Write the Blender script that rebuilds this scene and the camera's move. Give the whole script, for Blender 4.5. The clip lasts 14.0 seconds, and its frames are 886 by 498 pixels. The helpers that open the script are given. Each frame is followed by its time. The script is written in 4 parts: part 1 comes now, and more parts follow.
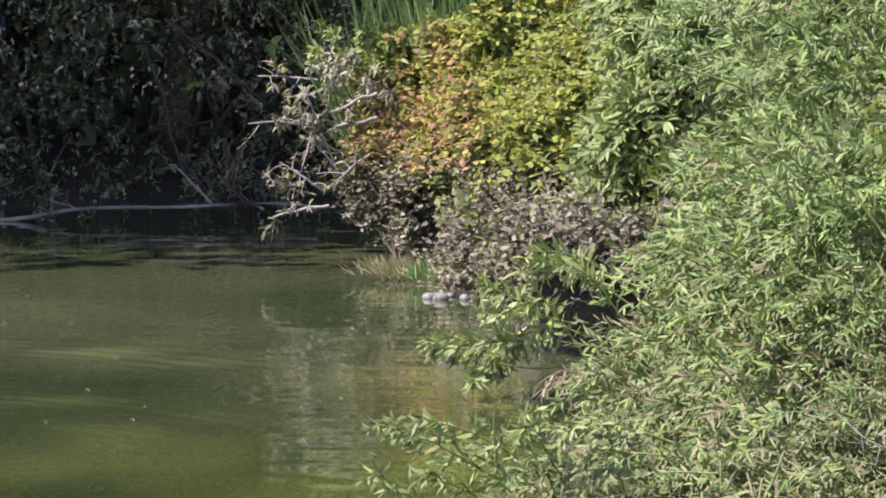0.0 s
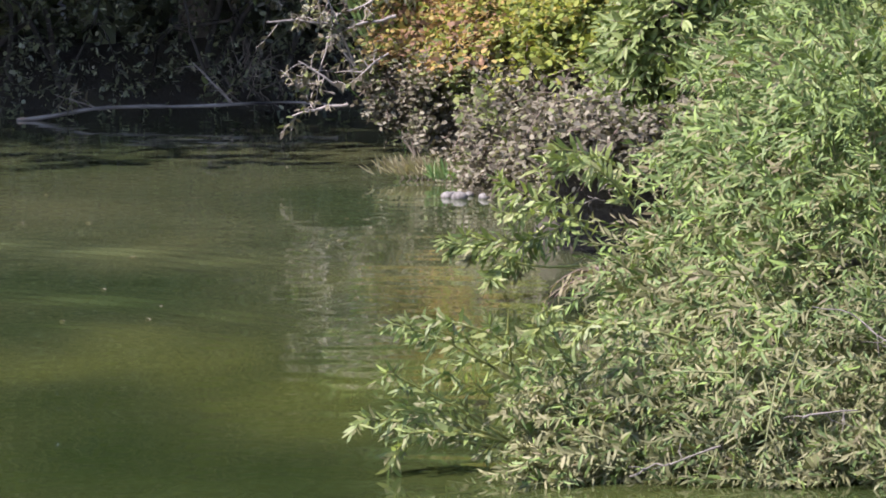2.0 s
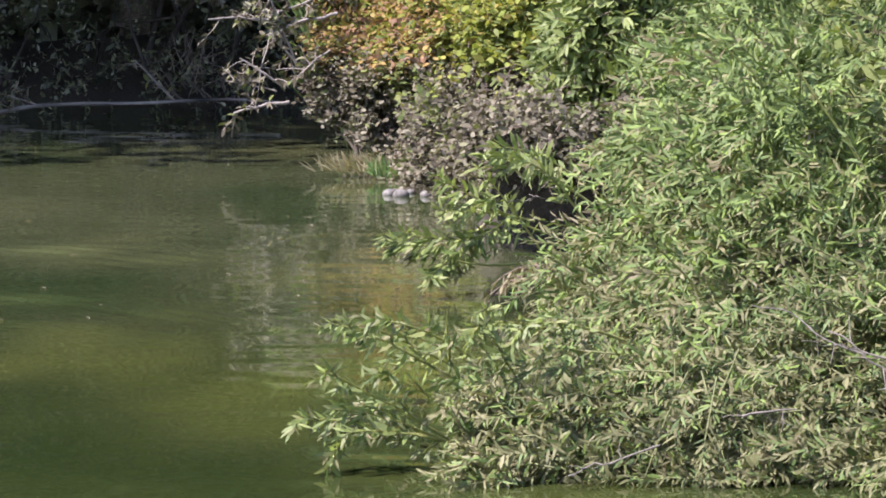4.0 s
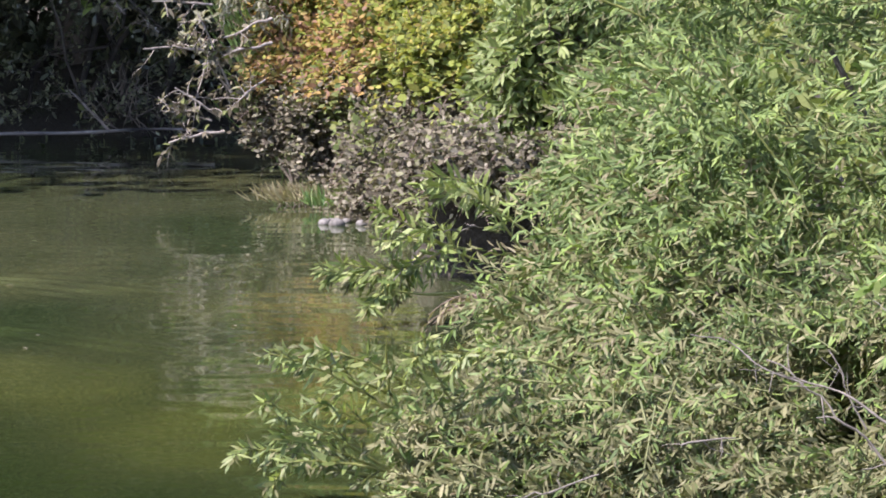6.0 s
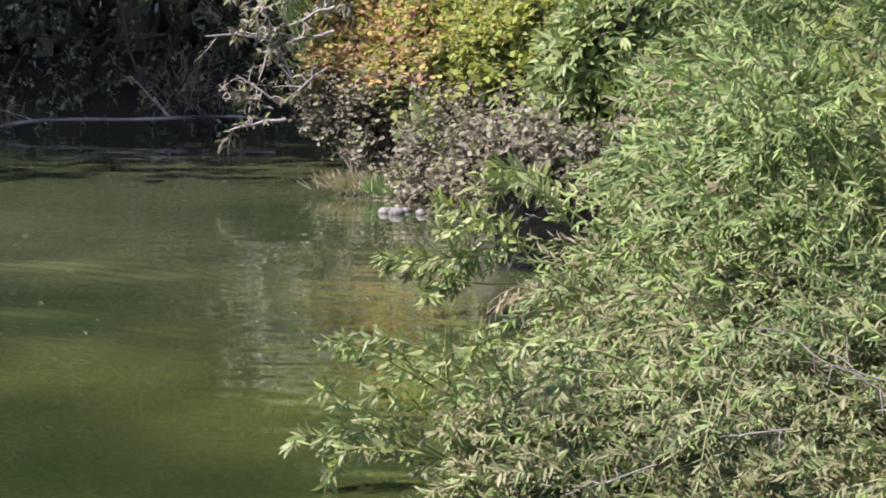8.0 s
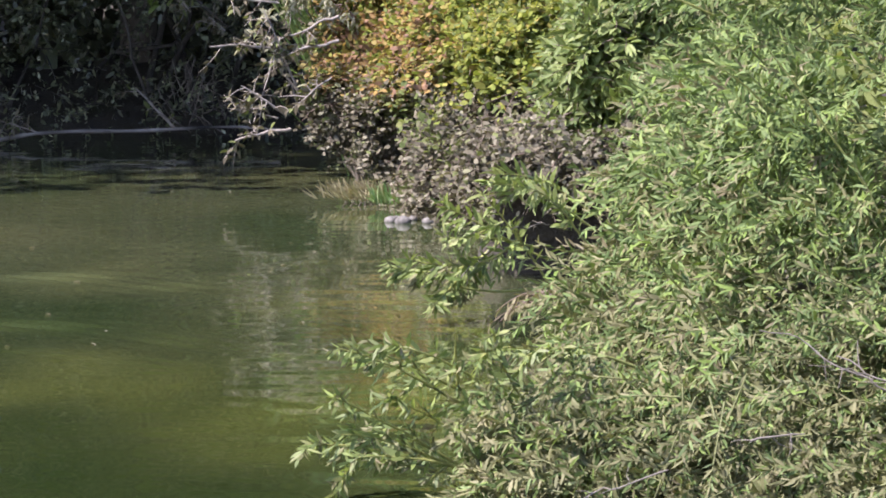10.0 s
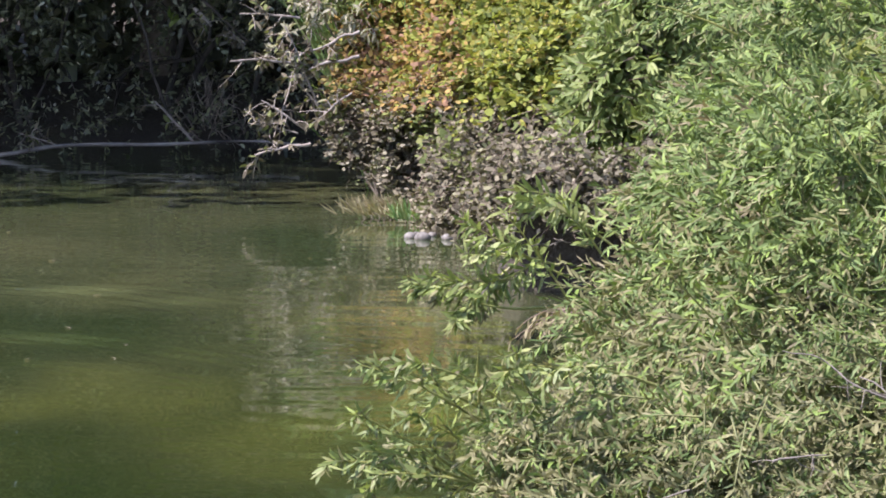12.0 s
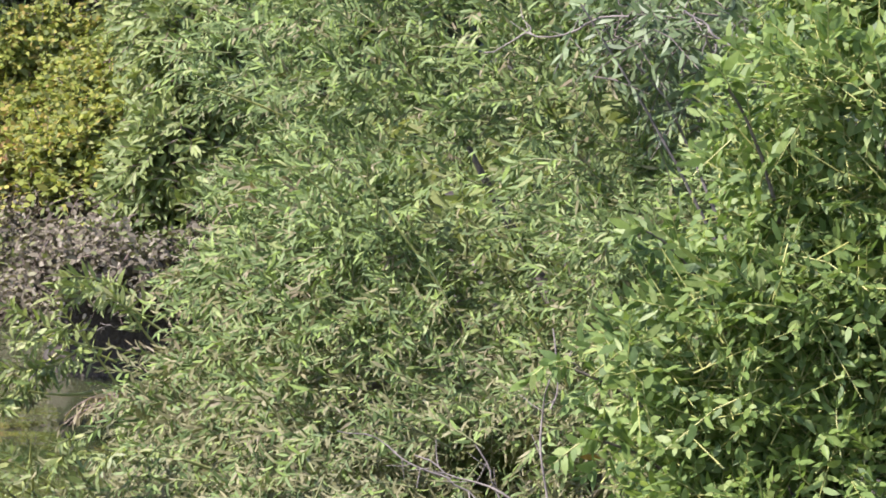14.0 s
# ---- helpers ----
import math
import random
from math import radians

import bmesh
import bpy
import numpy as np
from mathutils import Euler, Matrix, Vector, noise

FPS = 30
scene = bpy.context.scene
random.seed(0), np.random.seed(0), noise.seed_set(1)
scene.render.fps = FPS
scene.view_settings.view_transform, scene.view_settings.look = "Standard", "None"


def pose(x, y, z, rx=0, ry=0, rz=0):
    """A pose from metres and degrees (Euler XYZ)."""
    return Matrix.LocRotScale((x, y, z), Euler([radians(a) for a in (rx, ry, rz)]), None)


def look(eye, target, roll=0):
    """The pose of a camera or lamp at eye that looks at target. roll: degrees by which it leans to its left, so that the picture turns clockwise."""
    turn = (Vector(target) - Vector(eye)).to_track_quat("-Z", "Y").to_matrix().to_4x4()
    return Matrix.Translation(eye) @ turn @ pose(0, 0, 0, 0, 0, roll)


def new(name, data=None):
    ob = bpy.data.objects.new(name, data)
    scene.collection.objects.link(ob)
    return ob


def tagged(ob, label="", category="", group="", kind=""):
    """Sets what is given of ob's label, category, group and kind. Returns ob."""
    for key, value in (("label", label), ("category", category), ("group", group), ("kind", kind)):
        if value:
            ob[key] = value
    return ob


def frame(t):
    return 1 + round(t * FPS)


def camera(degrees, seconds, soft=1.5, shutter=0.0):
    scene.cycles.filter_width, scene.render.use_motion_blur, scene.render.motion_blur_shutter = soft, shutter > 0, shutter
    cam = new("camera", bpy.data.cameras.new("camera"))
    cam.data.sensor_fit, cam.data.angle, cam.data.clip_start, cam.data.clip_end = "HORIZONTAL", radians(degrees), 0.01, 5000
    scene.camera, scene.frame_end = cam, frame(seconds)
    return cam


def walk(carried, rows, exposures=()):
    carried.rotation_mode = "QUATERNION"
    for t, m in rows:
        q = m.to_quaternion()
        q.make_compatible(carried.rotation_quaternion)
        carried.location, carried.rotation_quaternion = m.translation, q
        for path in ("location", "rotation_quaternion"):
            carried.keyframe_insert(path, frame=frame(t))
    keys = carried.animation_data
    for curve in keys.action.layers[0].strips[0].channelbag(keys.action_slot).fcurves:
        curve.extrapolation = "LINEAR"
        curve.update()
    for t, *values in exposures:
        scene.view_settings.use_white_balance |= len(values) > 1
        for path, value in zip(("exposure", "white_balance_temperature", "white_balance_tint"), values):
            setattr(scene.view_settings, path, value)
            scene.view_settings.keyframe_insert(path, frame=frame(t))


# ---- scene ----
# A hand-held camera on the near bank that mostly turns: seconds, turn to the right, tilt up, lean (degrees), place (metres).
TURNS = [
    (0.00, -0.000, -3.843, 0.00, 0.000, -0.000, 2.260),
    (0.50, -0.576, -4.266, 0.12, 0.008, -0.025, 2.255),
    (1.00, -0.711, -4.683, -0.02, 0.015, 0.022, 2.259),
    (1.50, -0.632, -4.987, -0.22, 0.039, 0.071, 2.264),
    (2.00, -0.340, -5.220, -0.10, 0.041, 0.062, 2.257),
    (2.50, 0.017, -5.330, -0.18, 0.049, 0.072, 2.259),
    (3.00, 0.181, -5.345, -0.31, 0.066, 0.098, 2.260),
    (3.20, 0.203, -5.365, -0.27, 0.071, 0.111, 2.261),
    (5.30, 0.911, -5.043, 0.11, 0.051, 0.111, 2.272),
    (5.50, 1.029, -5.022, 0.06, 0.051, 0.094, 2.275),
    (6.00, 1.332, -4.898, -0.16, 0.041, 0.088, 2.273),
    (6.50, 1.387, -4.894, -0.01, 0.037, 0.093, 2.268),
    (7.00, 1.225, -5.043, 0.31, 0.028, 0.057, 2.265),
    (7.50, 0.850, -5.004, 0.35, 0.031, 0.043, 2.266),
    (8.00, 0.542, -5.021, 0.42, 0.031, 0.054, 2.267),
    (8.50, 0.386, -4.940, 0.41, 0.035, 0.092, 2.259),
    (8.70, 0.338, -4.885, 0.31, 0.040, 0.111, 2.257),
    (10.80, 0.579, -4.903, -0.51, -0.032, 0.042, 2.257),
    (11.00, 0.561, -5.188, -0.62, -0.041, 0.046, 2.256),
    (11.25, 0.485, -5.43, -0.32, -0.040, 0.046, 2.258),
    (11.50, 0.398, -5.375, 0.02, -0.041, 0.046, 2.260),
    (12.00, 0.285, -4.687, 0.36, -0.018, 0.071, 2.266),
    (12.50, 1.472, -4.099, -0.14, -0.037, 0.096, 2.257),
    (13.00, 3.535, -3.811, -0.57, -0.045, 0.138, 2.254),
    (13.50, 5.271, -3.740, -0.61, -0.052, 0.157, 2.259),
    (14.00, 6.599, -3.554, -0.27, -0.072, 0.120, 2.260),
]
LENS = 12.0
cam = camera(LENS, 14.0, soft=1.8)
walk(cam, [(t, pose(x, y, z, 90 + up, 0, -right) @ pose(0, 0, 0, 0, 0, lean)) for t, right, up, lean, x, y, z in TURNS],
     [(0.0, 1.49, 6140, 28), (14.0, 1.49, 6140, 28)])

# ---- light ----
SUN_AWAY, SUN_HEIGHT = -121.0, 50.0          # degrees to the left of straight ahead, degrees above the horizon
world = bpy.data.worlds.new("sky")
scene.world = world
world.use_nodes = True
sky = world.node_tree.nodes.new("ShaderNodeTexSky")
sky.sky_type, sky.sun_disc = "NISHITA", False
sky.sun_elevation, sky.sun_rotation = radians(SUN_HEIGHT), radians(SUN_AWAY)
world.node_tree.links.new(sky.outputs[0], world.node_tree.nodes["Background"].inputs[0])
world.node_tree.nodes["Background"].inputs[1].default_value = 0.13
sun_data = bpy.data.lights.new("sun", "SUN")
sun_data.energy, sun_data.angle, sun_data.color = 4.5, radians(0.5), (1.0, 0.95, 0.87)
sun = new("sun", sun_data)
away = Vector((math.sin(radians(SUN_AWAY)) * math.cos(radians(SUN_HEIGHT)), math.cos(radians(SUN_AWAY)) * math.cos(radians(SUN_HEIGHT)), math.sin(radians(SUN_HEIGHT))))
sun.matrix_world = look(away * 60, (0, 0, 0))


# ---- materials ----
def mat(name):
    m = bpy.data.materials.new(name)
    m.use_nodes = True
    nt = m.node_tree
    return m, nt, nt.nodes["Principled BSDF"], nt.nodes["Material Output"]


def ramp(nt, source, stops):
    r = nt.nodes.new("ShaderNodeValToRGB")
    while len(r.color_ramp.elements) < len(stops):
        r.color_ramp.elements.new(0.5)
    for e, (at, c) in zip(r.color_ramp.elements, stops):
        e.position, e.color = at, (*c, 1)
    nt.links.new(source, r.inputs[0])
    return r.outputs[0]


def mixed(nt, a, b, factor, how="MIX"):
    n = nt.nodes.new("ShaderNodeMix")
    n.data_type, n.blend_type = "RGBA", how
    for value, k in ((factor, 0), (a, 6), (b, 7)):
        if isinstance(value, (int, float)):
            n.inputs[k].default_value = value
        elif isinstance(value, tuple):
            n.inputs[k].default_value = (*value, 1)
        else:
            nt.links.new(value, n.inputs[k])
    return n.outputs[2]


def grain(nt, scale, detail=4, stretch=None, rough=0.55):
    co = nt.nodes.new("ShaderNodeTexCoord").outputs["Object"]
    if stretch:
        mp = nt.nodes.new("ShaderNodeMapping")
        mp.inputs["Scale"].default_value = stretch
        nt.links.new(co, mp.inputs[0])
        co = mp.outputs[0]
    n = nt.nodes.new("ShaderNodeTexNoise")
    n.inputs["Scale"].default_value, n.inputs["Detail"].default_value, n.inputs["Roughness"].default_value = scale, detail, rough
    nt.links.new(co, n.inputs["Vector"])
    return n.outputs[0]


def bumped(nt, bsdf, height, strength, distance):
    b = nt.nodes.new("ShaderNodeBump")
    b.inputs["Strength"].default_value, b.inputs["Distance"].default_value = strength, distance
    nt.links.new(height, b.inputs["Height"])
    nt.links.new(b.outputs[0], bsdf.inputs["Normal"])


def leaf_mat(name, stops, rough=0.45, thin=0.3, gloss=0.5, single=False):
    """Leaf tissue: every leaf takes its own tone, patches drift over about a metre, and some light comes through."""
    m, nt, b, out = mat(name)
    rnd = nt.nodes.new("ShaderNodeObjectInfo").outputs["Random"] if single else nt.nodes.new("ShaderNodeNewGeometry").outputs["Random Per Island"]
    col = ramp(nt, rnd, stops)
    patch = ramp(nt, grain(nt, 1.6, 2), [(0.3, (0.85, 0.86, 0.84)), (0.7, (1.14, 1.12, 1.06))])
    col = mixed(nt, col, patch, 1.0, "MULTIPLY")
    spots = ramp(nt, grain(nt, 55, 3), [(0.3, (0.82, 0.82, 0.78)), (0.7, (1.12, 1.12, 1.12))])
    col = mixed(nt, col, spots, 1.0, "MULTIPLY")
    nt.links.new(col, b.inputs["Base Color"])
    b.inputs["Roughness"].default_value = rough
    b.inputs["Specular IOR Level"].default_value = gloss
    t = nt.nodes.new("ShaderNodeBsdfTranslucent")
    nt.links.new(mixed(nt, col, (1.25, 1.3, 0.75), 1.0, "MULTIPLY"), t.inputs[0])
    mx = nt.nodes.new("ShaderNodeMixShader")
    mx.inputs[0].default_value = thin
    nt.links.new(b.outputs[0], mx.inputs[1])
    nt.links.new(t.outputs[0], mx.inputs[2])
    nt.links.new(mx.outputs[0], out.inputs[0])
    return m


def bark_mat(name, dark, light, scale=18, rough=0.85):
    m, nt, b, out = mat(name)
    g = grain(nt, scale, 6, (1, 1, 0.5))
    nt.links.new(ramp(nt, g, [(0.3, dark), (0.68, light)]), b.inputs["Base Color"])
    b.inputs["Roughness"].default_value = rough
    bumped(nt, b, grain(nt, scale * 3, 4), 0.5, 0.004)
    return m


WILLOW = [(0.0, (0.062, 0.10, 0.03)), (0.3, (0.112, 0.165, 0.055)), (0.6, (0.152, 0.212, 0.078)), (0.85, (0.17, 0.25, 0.054)), (1.0, (0.235, 0.27, 0.12))]
M_WILLOW = leaf_mat("willow_leaf", WILLOW, 0.58, 0.22, 0.22)
M_WILLOW_ONE = leaf_mat("willow_leaf_single", [(0.0, (0.129, 0.176, 0.0645)), (0.5, (0.185, 0.232, 0.0946)), (1.0, (0.258, 0.275, 0.138))], 0.5, 0.36, 0.35, single=True)
WILLOW_GREY = [(0.0, (0.118, 0.124, 0.053)), (0.5, (0.178, 0.18, 0.087)), (1.0, (0.232, 0.222, 0.122))]
M_WILLOW_GREY = leaf_mat("parched_willow_leaf", WILLOW_GREY, 0.6, 0.22, 0.22)
M_YOUNG = leaf_mat("young_willow_leaf", [(0.0, (0.148, 0.197, 0.0677)), (0.4, (0.213, 0.265, 0.0948)), (0.75, (0.247, 0.314, 0.0903)), (1.0, (0.307, 0.318, 0.153))], 0.5, 0.36, 0.35)
M_TIP = leaf_mat("withered_willow_leaf", [(0, (0.155, 0.13, 0.075)), (0.5, (0.21, 0.185, 0.11)), (1, (0.20, 0.20, 0.10))], 0.6, 0.25, 0.3)
SALLOW = [(0.0, (0.0665, 0.115, 0.0341)), (0.4, (0.129, 0.201, 0.053)), (0.75, (0.179, 0.255, 0.0643)), (1.0, (0.233, 0.299, 0.106))]
M_SALLOW = leaf_mat("sallow_leaf", SALLOW, 0.52, 0.4, 0.3)
M_SALLOW_ONE = leaf_mat("sallow_leaf_single", SALLOW, 0.52, 0.4, 0.3, single=True)
M_GREY_SALLOW = leaf_mat("grey_sallow_leaf", [(0.0, (0.0688, 0.107, 0.0421)), (0.5, (0.118, 0.171, 0.0727)), (1.0, (0.17, 0.227, 0.115))], 0.5, 0.3, 0.35)
M_GOLD = leaf_mat("turned_leaf", [(0, (0.30, 0.19, 0.04)), (1, (0.36, 0.27, 0.07))], 0.5, 0.3, 0.3, single=True)
M_GREEN = leaf_mat("bramble_leaf_green", [(0, (0.10, 0.135, 0.05)), (0.5, (0.16, 0.20, 0.07)), (1, (0.225, 0.245, 0.095))], 0.7, 0.36, 0.15)
M_SHRUB = leaf_mat("shrub_leaf", [(0, (0.0983, 0.144, 0.045)), (0.5, (0.161, 0.213, 0.0675)), (1, (0.228, 0.273, 0.099))], 0.55, 0.3, 0.3)
M_YELLOW = leaf_mat("bramble_leaf_yellow", [(0, (0.16, 0.205, 0.045)), (0.5, (0.235, 0.27, 0.06)), (0.8, (0.30, 0.29, 0.075)), (1, (0.27, 0.21, 0.07))], 0.7, 0.36, 0.15)
M_RUSSET = leaf_mat("bramble_leaf_russet", [(0, (0.21, 0.135, 0.095)), (0.35, (0.29, 0.175, 0.115)), (0.6, (0.31, 0.21, 0.075)), (1, (0.28, 0.25, 0.10))], 0.7, 0.34, 0.15)
M_PALE = leaf_mat("pale_shrub_leaf", [(0, (0.19, 0.195, 0.13)), (0.6, (0.26, 0.26, 0.19)), (1, (0.34, 0.33, 0.26))], 0.6, 0.3, 0.25, single=True)
M_DRY = leaf_mat("dry_leaf", [(0, (0.055, 0.048, 0.036)), (0.4, (0.125, 0.112, 0.08)), (0.68, (0.20, 0.183, 0.135)), (0.84, (0.255, 0.235, 0.18)), (0.9, (0.13, 0.15, 0.06)), (1, (0.15, 0.175, 0.07))], 0.75, 0.22, 0.15)
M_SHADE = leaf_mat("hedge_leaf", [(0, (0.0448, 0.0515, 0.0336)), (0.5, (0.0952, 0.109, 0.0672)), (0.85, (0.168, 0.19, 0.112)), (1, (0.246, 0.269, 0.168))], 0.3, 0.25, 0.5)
# hedge leaf in a pale tone that stands for flecks of sun
M_SUNFLECK = leaf_mat("sunfleck_leaf", [(0, (0.30, 0.32, 0.22)), (0.6, (0.44, 0.45, 0.35)), (1, (0.58, 0.58, 0.49))], 0.22, 0.3, 0.7)
M_CANOPY = leaf_mat("tree_leaf", [(0, (0.06, 0.09, 0.02)), (0.6, (0.10, 0.14, 0.03)), (1, (0.17, 0.18, 0.05))], 0.42, 0.3, 0.45)
M_BLADE = leaf_mat("reed_blade", [(0, (0.0936, 0.172, 0.0585)), (0.6, (0.148, 0.246, 0.0858)), (1, (0.25, 0.287, 0.14))], 0.4, 0.4)
M_STRAW = leaf_mat("straw_blade", [(0, (0.17, 0.145, 0.085)), (0.6, (0.27, 0.24, 0.15)), (1, (0.30, 0.30, 0.17))], 0.6, 0.3, 0.25)
M_STEM = bark_mat("green_stem", (0.22, 0.24, 0.06), (0.38, 0.385, 0.12), 30, 0.5)
M_SHOOT = bark_mat("willow_shoot", (0.10, 0.115, 0.042), (0.18, 0.195, 0.07), 30, 0.6)
M_CANE = bark_mat("bramble_cane", (0.09, 0.06, 0.045), (0.18, 0.13, 0.10), 30, 0.7)
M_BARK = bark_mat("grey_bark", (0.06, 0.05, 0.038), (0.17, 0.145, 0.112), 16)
# grey bark again, darkened in colour for the shade inside the hedge
M_SHADED_BARK = bark_mat("shaded_bark", (0.02, 0.018, 0.014), (0.07, 0.06, 0.048), 16)
M_DEAD = bark_mat("bleached_wood", (0.14, 0.12, 0.10), (0.31, 0.275, 0.235), 22)
M_TWIG = bark_mat("grey_twig", (0.09, 0.08, 0.065), (0.22, 0.195, 0.16), 24)
# dark log whose broad pale patches stand for sunlight falling on it
M_LOG = bark_mat("sun_patched_log", (0.012, 0.011, 0.01), (0.25, 0.23, 0.21), 2.6)
M_STONE = bark_mat("pale_stone", (0.07, 0.065, 0.055), (0.18, 0.17, 0.15), 40)


def ground_mat():
    m, nt, b, out = mat("bank_soil")
    a = ramp(nt, grain(nt, 0.9, 6), [(0.35, (0.026, 0.021, 0.016)), (0.55, (0.045, 0.038, 0.026)), (0.7, (0.05, 0.065, 0.026))])
    c = ramp(nt, grain(nt, 40, 5), [(0.3, (0.6, 0.6, 0.6)), (0.7, (1.3, 1.3, 1.3))])
    nt.links.new(mixed(nt, a, c, 1.0, "MULTIPLY"), b.inputs["Base Color"])
    b.inputs["Roughness"].default_value = 0.9
    bumped(nt, b, grain(nt, 25, 6), 0.8, 0.03)
    return m


def water_mat():
    """Still, silty pond water: a cloudy olive body under a mirror surface with low ripples."""
    m, nt, b, out = mat("pond_water")
    # broad patches of darker and yellower green
    mottle = grain(nt, 0.45, 2, (1.0, 0.45, 1.0))
    # first ramp colours the near end, second the far end
    deep = ramp(nt, mottle, [(0.36, (0.015, 0.026, 0.007)), (0.5, (0.030, 0.040, 0.012)), (0.68, (0.066, 0.078, 0.017))])
    far_tone = ramp(nt, mottle, [(0.35, (0.034, 0.049, 0.019)), (0.5, (0.053, 0.063, 0.028)), (0.68, (0.074, 0.081, 0.036))])
    apart = nt.nodes.new("ShaderNodeSeparateXYZ")
    nt.links.new(nt.nodes.new("ShaderNodeTexCoord").outputs["Object"], apart.inputs[0])
    toward_far = nt.nodes.new("ShaderNodeMapRange")                   # the body colour turns paler and greyer towards the far bank
    toward_far.inputs["From Min"].default_value, toward_far.inputs["From Max"].default_value = 18.5, 27.0
    nt.links.new(apart.outputs["Y"], toward_far.inputs["Value"])
    silt = mixed(nt, deep, far_tone, toward_far.outputs[0])
    nt.links.new(silt, b.inputs["Base Color"])
    b.inputs["Roughness"].default_value = 0.03
    b.inputs["IOR"].default_value = 1.333
    h = nt.nodes.new("ShaderNodeMath")
    h.operation = "ADD"
    wide = nt.nodes.new("ShaderNodeMath")
    wide.operation = "MULTIPLY_ADD"
    wide.inputs[1].default_value = 2.6
    nt.links.new(grain(nt, 0.6, 1), wide.inputs[0])
    nt.links.new(grain(nt, 2.2, 1), wide.inputs[2])
    nt.links.new(wide.outputs[0], h.inputs[0])
    s = nt.nodes.new("ShaderNodeMath")
    s.operation = "MULTIPLY"
    s.inputs[1].default_value = 0.01
    nt.links.new(grain(nt, 8.0, 2), s.inputs[0])
    nt.links.new(s.outputs[0], h.inputs[1])
    bumped(nt, b, h.outputs[0], 0.23, 0.03)
    return m


M_GROUND, M_WATER = ground_mat(), water_mat()


# ---- builders ----
def unit(a):
    return a / np.maximum(np.linalg.norm(a, axis=-1, keepdims=True), 1e-9)


def mesh_from(name, verts, faces, material, smooth=True):
    """A mesh out of numpy arrays: verts (n, 3), faces (m, 3 or 4)."""
    me = bpy.data.meshes.new(name)
    n, k = faces.shape
    me.vertices.add(len(verts))
    me.vertices.foreach_set("co", np.ascontiguousarray(verts, dtype=np.float32).ravel())
    me.loops.add(n * k)
    me.loops.foreach_set("vertex_index", np.ascontiguousarray(faces, dtype=np.int32).ravel())
    me.polygons.add(n)
    me.polygons.foreach_set("loop_start", np.arange(0, n * k, k, dtype=np.int32))
    if smooth:
        me.polygons.foreach_set("use_smooth", np.ones(n, dtype=bool))
    me.update(calc_edges=True)
    me.materials.append(material)
    return me


def piece(name, me, parent=None, label="", kind=""):
    ob = new(name, me)
    if parent is not None:
        ob.parent = parent
        ob.matrix_parent_inverse = parent.matrix_basis.inverted()
    return tagged(ob, label, "", "", kind)


def thing(name, x, y, z, label, category, group="", kind=""):
    ob = new(name)
    ob.matrix_basis = pose(x, y, z)
    ob.empty_display_size = 0.2
    return tagged(ob, label, category, group, kind)


# stations along a leaf: share of its length, half width and, for folded leaves, lift of the edge and sag of the rib
LANCE = [(0.26, 0.42), (0.68, 0.40)]
OVAL = [(0.25, 0.45), (0.66, 0.42)]
OVATE = [(0.28, 0.46, 0.10, 0.02), (0.64, 0.40, 0.12, 0.03)]


def leaf_arrays(P, D, N, L, W, shape, curl):
    """Folded leaves: base points P, directions D, normals N, lengths L, widths W; curl bends the tip down."""
    D = unit(D)
    S = unit(np.cross(D, N))
    N = np.cross(S, D)
    L, W, curl = L[:, None], W[:, None], curl[:, None]
    a = np.sin(P @ np.array([127.1, 311.7, 74.7])) * 1.9          # the bend goes down or to one side
    bend = N * np.cos(a)[:, None] + S * np.sin(a)[:, None]
    if len(shape[0]) == 2:                       # a flat, blunt blade
        rows = [P]
        for t, w in shape:
            mid = P + D * L * t - bend * L * curl * t * t
            rows += [mid - S * W * w, mid + S * W * w]
        V = np.stack(rows + [P + D * L - bend * L * curl], 1)
        F = np.array([(0, 2, 1), (1, 2, 4), (1, 4, 3), (3, 4, 5)])[None] + (np.arange(len(P)) * 6)[:, None, None]
        return V.reshape(-1, 3), F.reshape(-1, 3)
    rows = [P]
    for t, w, edge, rib in shape:
        mid = P + D * L * t - bend * L * curl * t * t
        rows += [mid - S * W * w + N * W * edge * 2, mid - N * W * rib, mid + S * W * w + N * W * edge * 2]
    rows.append(P + D * L - bend * L * curl)
    V = np.stack(rows, 1)
    k = V.shape[1]
    tris = [(0, 3, 2), (0, 2, 1)]
    for i in range(len(shape) - 1):
        a = 1 + 3 * i
        tris += [(a, a + 1, a + 4), (a, a + 4, a + 3), (a + 1, a + 2, a + 5), (a + 1, a + 5, a + 4)]
    a = 1 + 3 * (len(shape) - 1)
    tris += [(a, a + 1, k - 1), (a + 1, a + 2, k - 1)]
    F = np.array(tris)[None] + (np.arange(len(P)) * k)[:, None, None]
    return V.reshape(-1, 3), F.reshape(-1, 3)


def leaf_mesh(name, leaves, shape, material):
    V, F = leaf_arrays(*leaves[:5], shape, leaves[5])
    return mesh_from(name, V, F, material)


